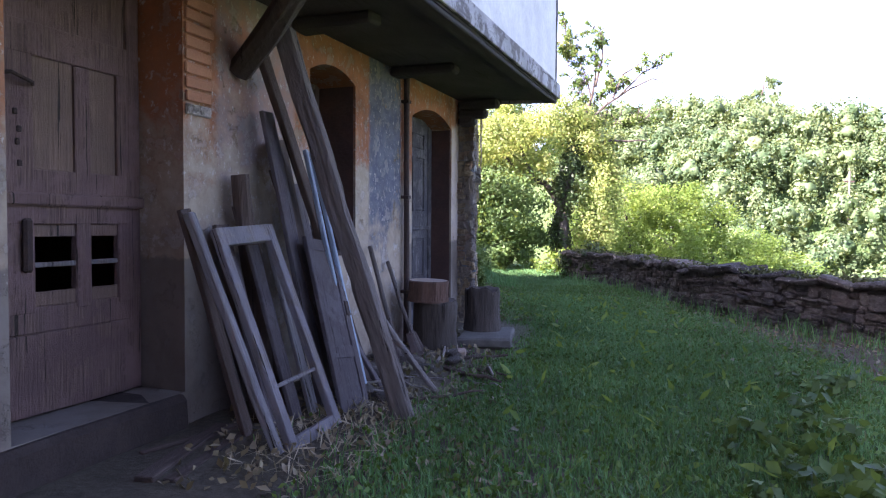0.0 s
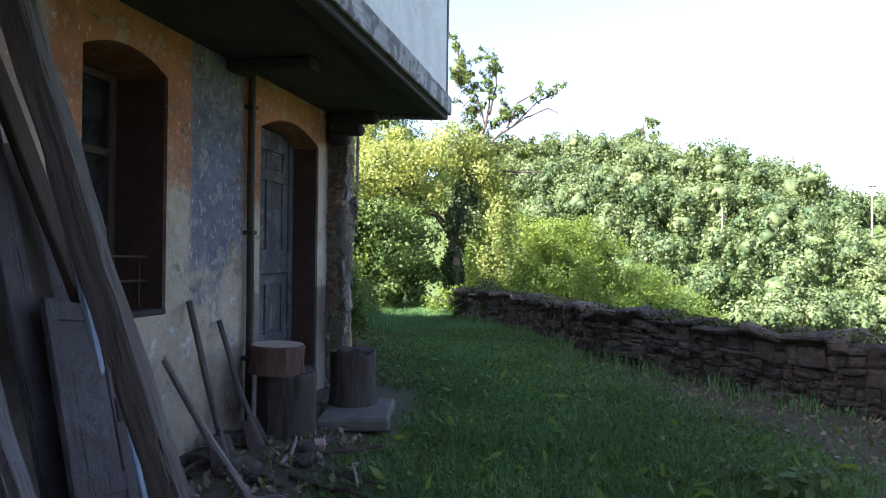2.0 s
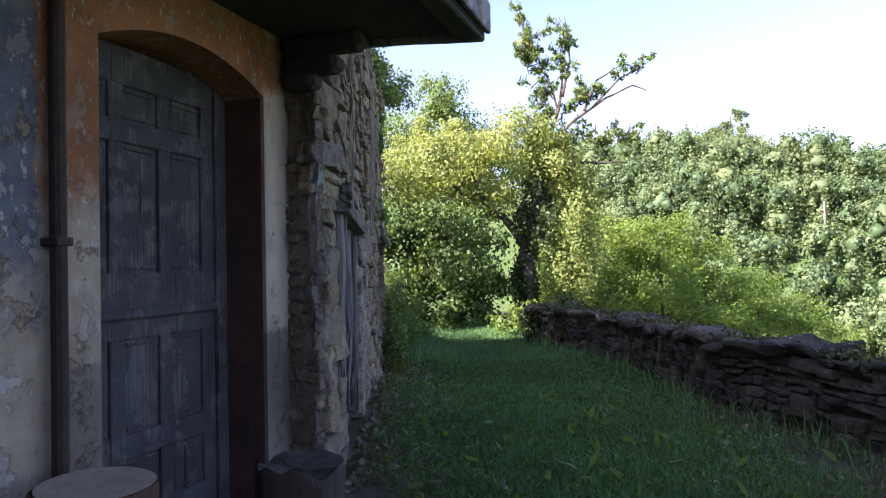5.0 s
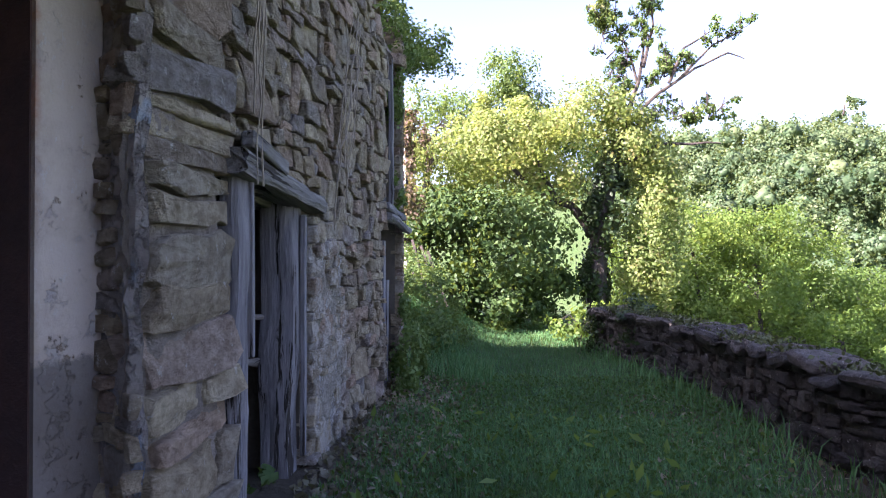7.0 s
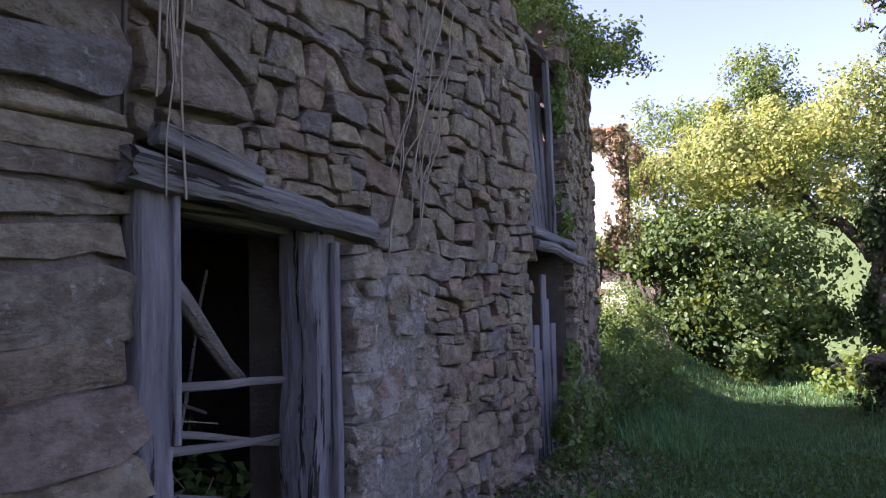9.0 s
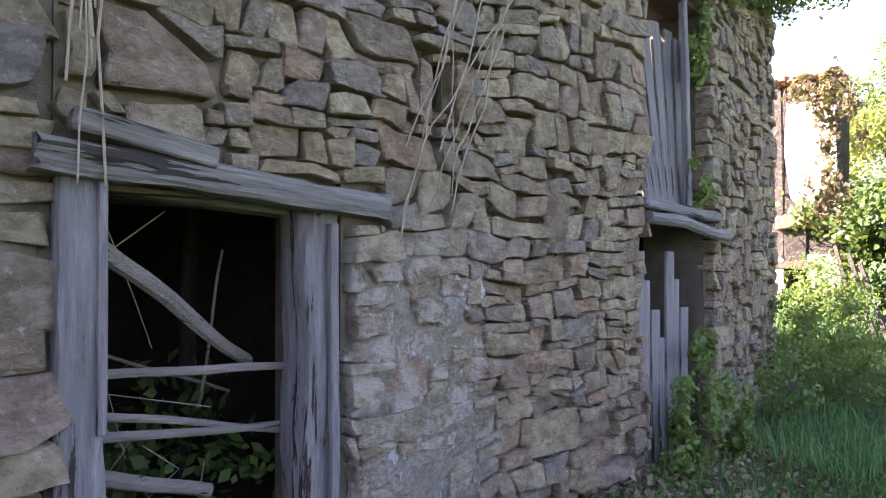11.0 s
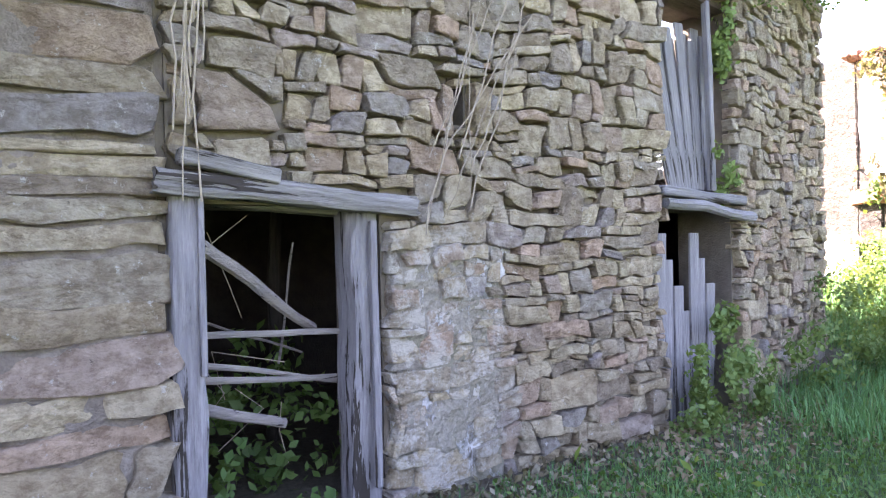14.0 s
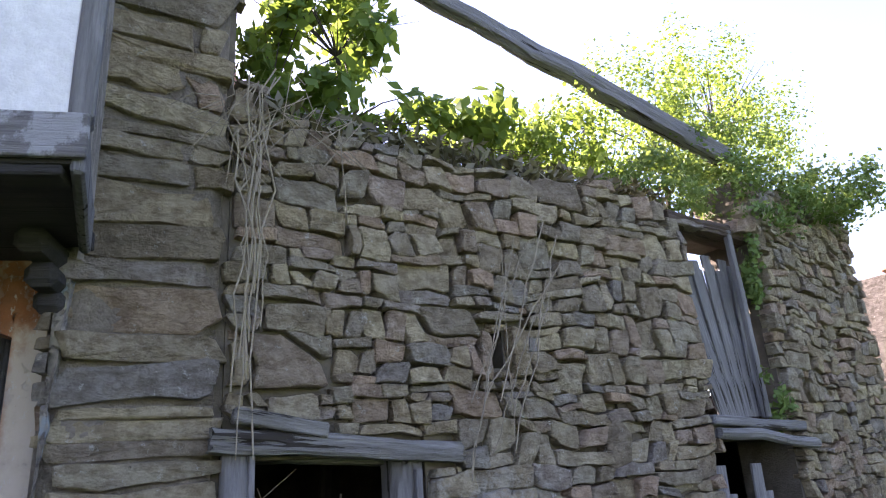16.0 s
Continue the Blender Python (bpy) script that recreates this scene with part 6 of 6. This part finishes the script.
for i in range(26):
    y = 8.7 + vrng.random() * 0.7
    z = 3.45 + vrng.random() * 0.35
    vine([(0.47 + 0.1 * vrng.random(), y, z), (0.55, y + vrng.uniform(-0.2, 0.25), z + vrng.uniform(-0.25, 0.1)), (0.52, y + vrng.uniform(-0.3, 0.35), z - vrng.uniform(0.1, 0.5))], 0.003)
for i in range(6):
    y = 9.0 + vrng.random() * 0.7
    z = 0.3 + vrng.random() * 1.2
    vine([(-0.1, y, z), (-0.05 + 0.1 * vrng.random(), y + vrng.uniform(-0.3, 0.3), z + vrng.uniform(0.0, 0.3)), (0.12, y + vrng.uniform(-0.4, 0.4), z + vrng.uniform(0.1, 0.5))], 0.0025)

# ---- low greenery ----
def scatter(n, x0, x1, y0, y1, keep, rng):
    out = []
    while len(out) < n:
        x = rng.uniform(x0, x1, n)
        y = rng.uniform(y0, y1, n)
        for a, b in zip(x, y):
            if keep(a, b):
                out.append((a, b))
                if len(out) >= n:
                    break
    return np.array(out)


def in_yard(x, y):
    nx = (x + 0.683) * 0.9331 - (y - 5.787) * 0.3595
    if y < 8.3 and nx < 0.45:
        return False
    if y >= 8.3 and y < 15.5 and x < 0.62:
        return False
    if x > edge_x(y) - 0.02:
        return False
    bare = 0.93 * smooth(2.9, 4.1, x) * smooth(13.5, 10.5, y) + 0.7 * smooth(1.3, 0.6, x) * smooth(7.5, 8.5, y) * smooth(14, 12.5, y) + 0.97 * smooth(1.35, 0.8, nx) * smooth(8.5, 7.5, y)
    patch = noise.noise(Vector((x * 1.1, y * 1.1, 5))) * 0.5
    return NPR.random() > bare + max(patch, 0) * 0.7


def blades(name, xy, height, width, mat, label, lean=0.5):
    n = len(xy)
    z = np.array([ground_z(a, b) for a, b in xy])
    base = np.column_stack([xy, z - 0.005])
    w = NPR.uniform(0, 2 * np.pi, n)
    d = np.column_stack([np.cos(w), np.sin(w), np.zeros(n)])
    side = np.column_stack([-np.sin(w), np.cos(w), np.zeros(n)])
    h = (height * NPR.uniform(0.45, 1.3, n))[:, None]
    s = (width * NPR.uniform(0.7, 1.3, n))[:, None]
    lk = NPR.uniform(0.1, lean * 1.6, n)[:, None]
    up = np.array([0, 0, 1.0])
    v = np.empty((n, 5, 3))
    v[:, 0], v[:, 1] = base - side * s * 0.5, base + side * s * 0.5
    mid = base + up * h * 0.6 + d * h * lk * 0.35
    v[:, 2], v[:, 3] = mid + side * s * 0.4, mid - side * s * 0.4
    v[:, 4] = base + up * h * (1 - 0.25 * lk) + d * h * lk
    me = bpy.data.meshes.new(name)
    me.vertices.add(n * 5)
    me.vertices.foreach_set("co", v.reshape(-1))
    tri = (np.arange(n)[:, None] * 5 + np.array([[0, 1, 2, 0, 2, 3, 3, 2, 4]])).reshape(-1)
    me.loops.add(n * 9)
    me.loops.foreach_set("vertex_index", tri)
    me.polygons.add(n * 3)
    me.polygons.foreach_set("loop_start", np.arange(n * 3) * 3)
    me.update(calc_edges=True)
    me.materials.append(mat)
    return tagged(new(name, me), label, "grass", "", "stuff")


grng = np.random.default_rng(77)
blades("grass", np.concatenate([scatter(90000, -1.0, 5.5, 2.4, 12, in_yard, grng), scatter(45000, -1.5, 4.5, 12, 21, in_yard, grng)]), 0.075, 0.007, G_GRASS, "short green lawn grass of the yard")
blades("tall_grass", np.concatenate([scatter(5000, -0.6, 1.5, 13.2, 19.0, lambda x, y: x < 1.3 - 0.9 * smooth(14, 17, y) + 0.6 * noise.noise(Vector((x, y, 0))) and (x > 0.55 or y > 15.5), grng), scatter(700, 2.6, 5.0, 7.0, 16.5, lambda x, y: edge_x(y) - 0.5 < x < edge_x(y), grng)]), 0.24, 0.010, G_GRASS, "taller grass on the bank and wall foot")


def low_leaves(xy, z0, z1):
    return np.column_stack([xy, np.array([ground_z(a, b) for a, b in xy]) + NPR.uniform(z0, z1, len(xy))])


stuff("clover", low_leaves(scatter(26000, -1.0, 5.2, 2.4, 14, in_yard, grng), 0.02, 0.06), 0.022, G_CLOVER, "clover and plantain leaves in the lawn", "weeds", flat=0.3)
stuff("dandelion_leaves", low_leaves(scatter(320, 0.0, 4.5, 2.6, 12, in_yard, grng), 0.03, 0.09), 0.04, G_BRI, "broad bright dandelion leaves in grass", "weeds", long=3.2)
stuff("fallen_leaves", low_leaves(np.concatenate([scatter(2600, 0.5, 1.6, 8.2, 14, lambda x, y: NPR.random() < smooth(1.7, 0.6, x), grng), scatter(1500, 2.6, 5.0, 5.0, 13.0, lambda x, y: x < edge_x(y), grng), scatter(1100, -1.2, 0.5, 3.0, 7.6, lambda x, y: (x + 0.683) * 0.9331 - (y - 5.787) * 0.3595 > 0.1, grng)]), 0.01, 0.04), 0.035, G_DRY, "dry brown leaves and twigs on ground", "leaf litter", flat=0.8)
stuff("straw", low_leaves(np.concatenate([scatter(700, -1.0, 0.1, 3.2, 5.0, lambda x, y: 0.55 < (x + 0.683) * 0.9331 - (y - 5.787) * 0.3595 < 1.15, grng), scatter(260, 3.0, 5.2, 6.5, 11.5, lambda x, y: x < edge_x(y), grng)]), 0.01, 0.04), 0.008, G_STRAW, "dry straw and stalks on ground", "straw", flat=0.9, long=14)
for x, y, r in ((1.75, 3.55, 0.28), (2.15, 4.0, 0.33), (2.0, 3.2, 0.3), (2.5, 4.5, 0.25), (1.6, 2.9, 0.25), (2.9, 5.2, 0.3)):
    stuff("nettle_patch", clump_points([(x, y, ground_z(x, y) + 0.07, r, r, 0.10)], 3800), 0.055, G_DARK, "low dark broad-leaved weeds in grass", "weeds")
stuff("bramble", clump_points([(0.68, 12.55, 0.5, 0.14, 0.25, 0.4), (0.72, 13.0, 0.45, 0.16, 0.3, 0.4), (0.62, 12.85, 1.0, 0.10, 0.18, 0.25), (0.75, 12.3, 0.3, 0.12, 0.2, 0.2)], 11000), 0.034, G_MID, "bramble climbing round the broken door", "bramble")
stuff("weed_bank", clump_points([(0.75, 14.2, 0.5, 0.3, 0.5, 0.35), (0.6, 15.0, 0.75, 0.4, 0.6, 0.45), (0.5, 16.0, 0.95, 0.5, 0.6, 0.45), (0.2, 16.8, 1.1, 0.5, 0.6, 0.4), (1.0, 15.2, 0.45, 0.3, 0.6, 0.28), (-0.2, 17.5, 1.2, 0.6, 0.6, 0.4)], 7000), 0.03, G_MID, "leafy green weeds on the bank", "weeds")
stuff("doorway_weeds", clump_points([(0.2, 9.1, 0.35, 0.12, 0.16, 0.28), (0.3, 9.6, 0.2, 0.1, 0.14, 0.12), (-0.2, 9.5, 0.5, 0.3, 0.5, 0.4), (-0.5, 9.3, 0.9, 0.3, 0.5, 0.4)], 2600), 0.05, G_MID, "green weeds growing inside the doorway", "weeds")
stuff("wall_ivy", clump_points([(3.25, 16.4, 0.45, 0.48, 0.7, 0.42), (3.5, 15.4, 0.52, 0.38, 0.6, 0.30), (3.15, 17.0, 0.35, 0.35, 0.4, 0.35)], 6000), 0.045, G_IVY, "dark ivy mound over the yard wall", "ivy")
stuff("rusty_creeper", clump_points([(-0.25, 18.6, 4.0, 0.5, 0.3, 0.25), (0.1, 17.8, 3.3, 0.3, 0.3, 0.7), (0.05, 17.6, 2.6, 0.25, 0.3, 0.6)], 3200), 0.05, G_BRAMBLE, "rust-brown creeper hanging on the ruin", "creeper")
for i, (x, t) in enumerate(((0.05, 0.55), (0.2, 0.8), (0.32, 1.0))):
    timber("leaning_pole", (x + 0.36, 17.6, ground_z(0.4, 17.6)), (x + 0.0, 17.9, 1.75 - 0.1 * i), 0.05, 0.05, M_BARK, "old dark pole leaning beside the ruin", None, seed=110 + i, cat="pole")
stuff("wall_top_weeds", np.column_stack([NPR.normal(0.35, 0.08, 1500), NPR.uniform(8.9, 12.3, 1500), NPR.uniform(3.55, 3.75, 1500)]), 0.04, G_DRY, "dry stems on barn wall top", "weeds", long=3.0)
stuff("yard_wall_moss", np.array([(edge_x(y) + NPR.uniform(-0.03, 0.42), y, 0.66 + abs(NPR.normal(0, 0.035))) for y in NPR.uniform(5.5, 16.8, 5200)]), 0.03, G_MOSS, "moss and small plants on wall top", "moss")

# utility poles and meadow on the far hill
for x, y in ((48.0, 82.0), (76.0, 90.3)):
    z = ground_z(x, y)
    ob = thing("utility_pole", pose(x, y, z), "pale concrete utility pole on far hillside", "utility pole")
    mast = part("mast", tube(bmesh.new(), [(0, 0, -1), (0, 0, 8.2)], [0.16, 0.11], 8), M_CONCRETE, ob)
    part("crossarm", one_box((-0.6, -0.06, 6.9), (0.6, 0.06, 7.1), 0.01), M_IRON, mast)
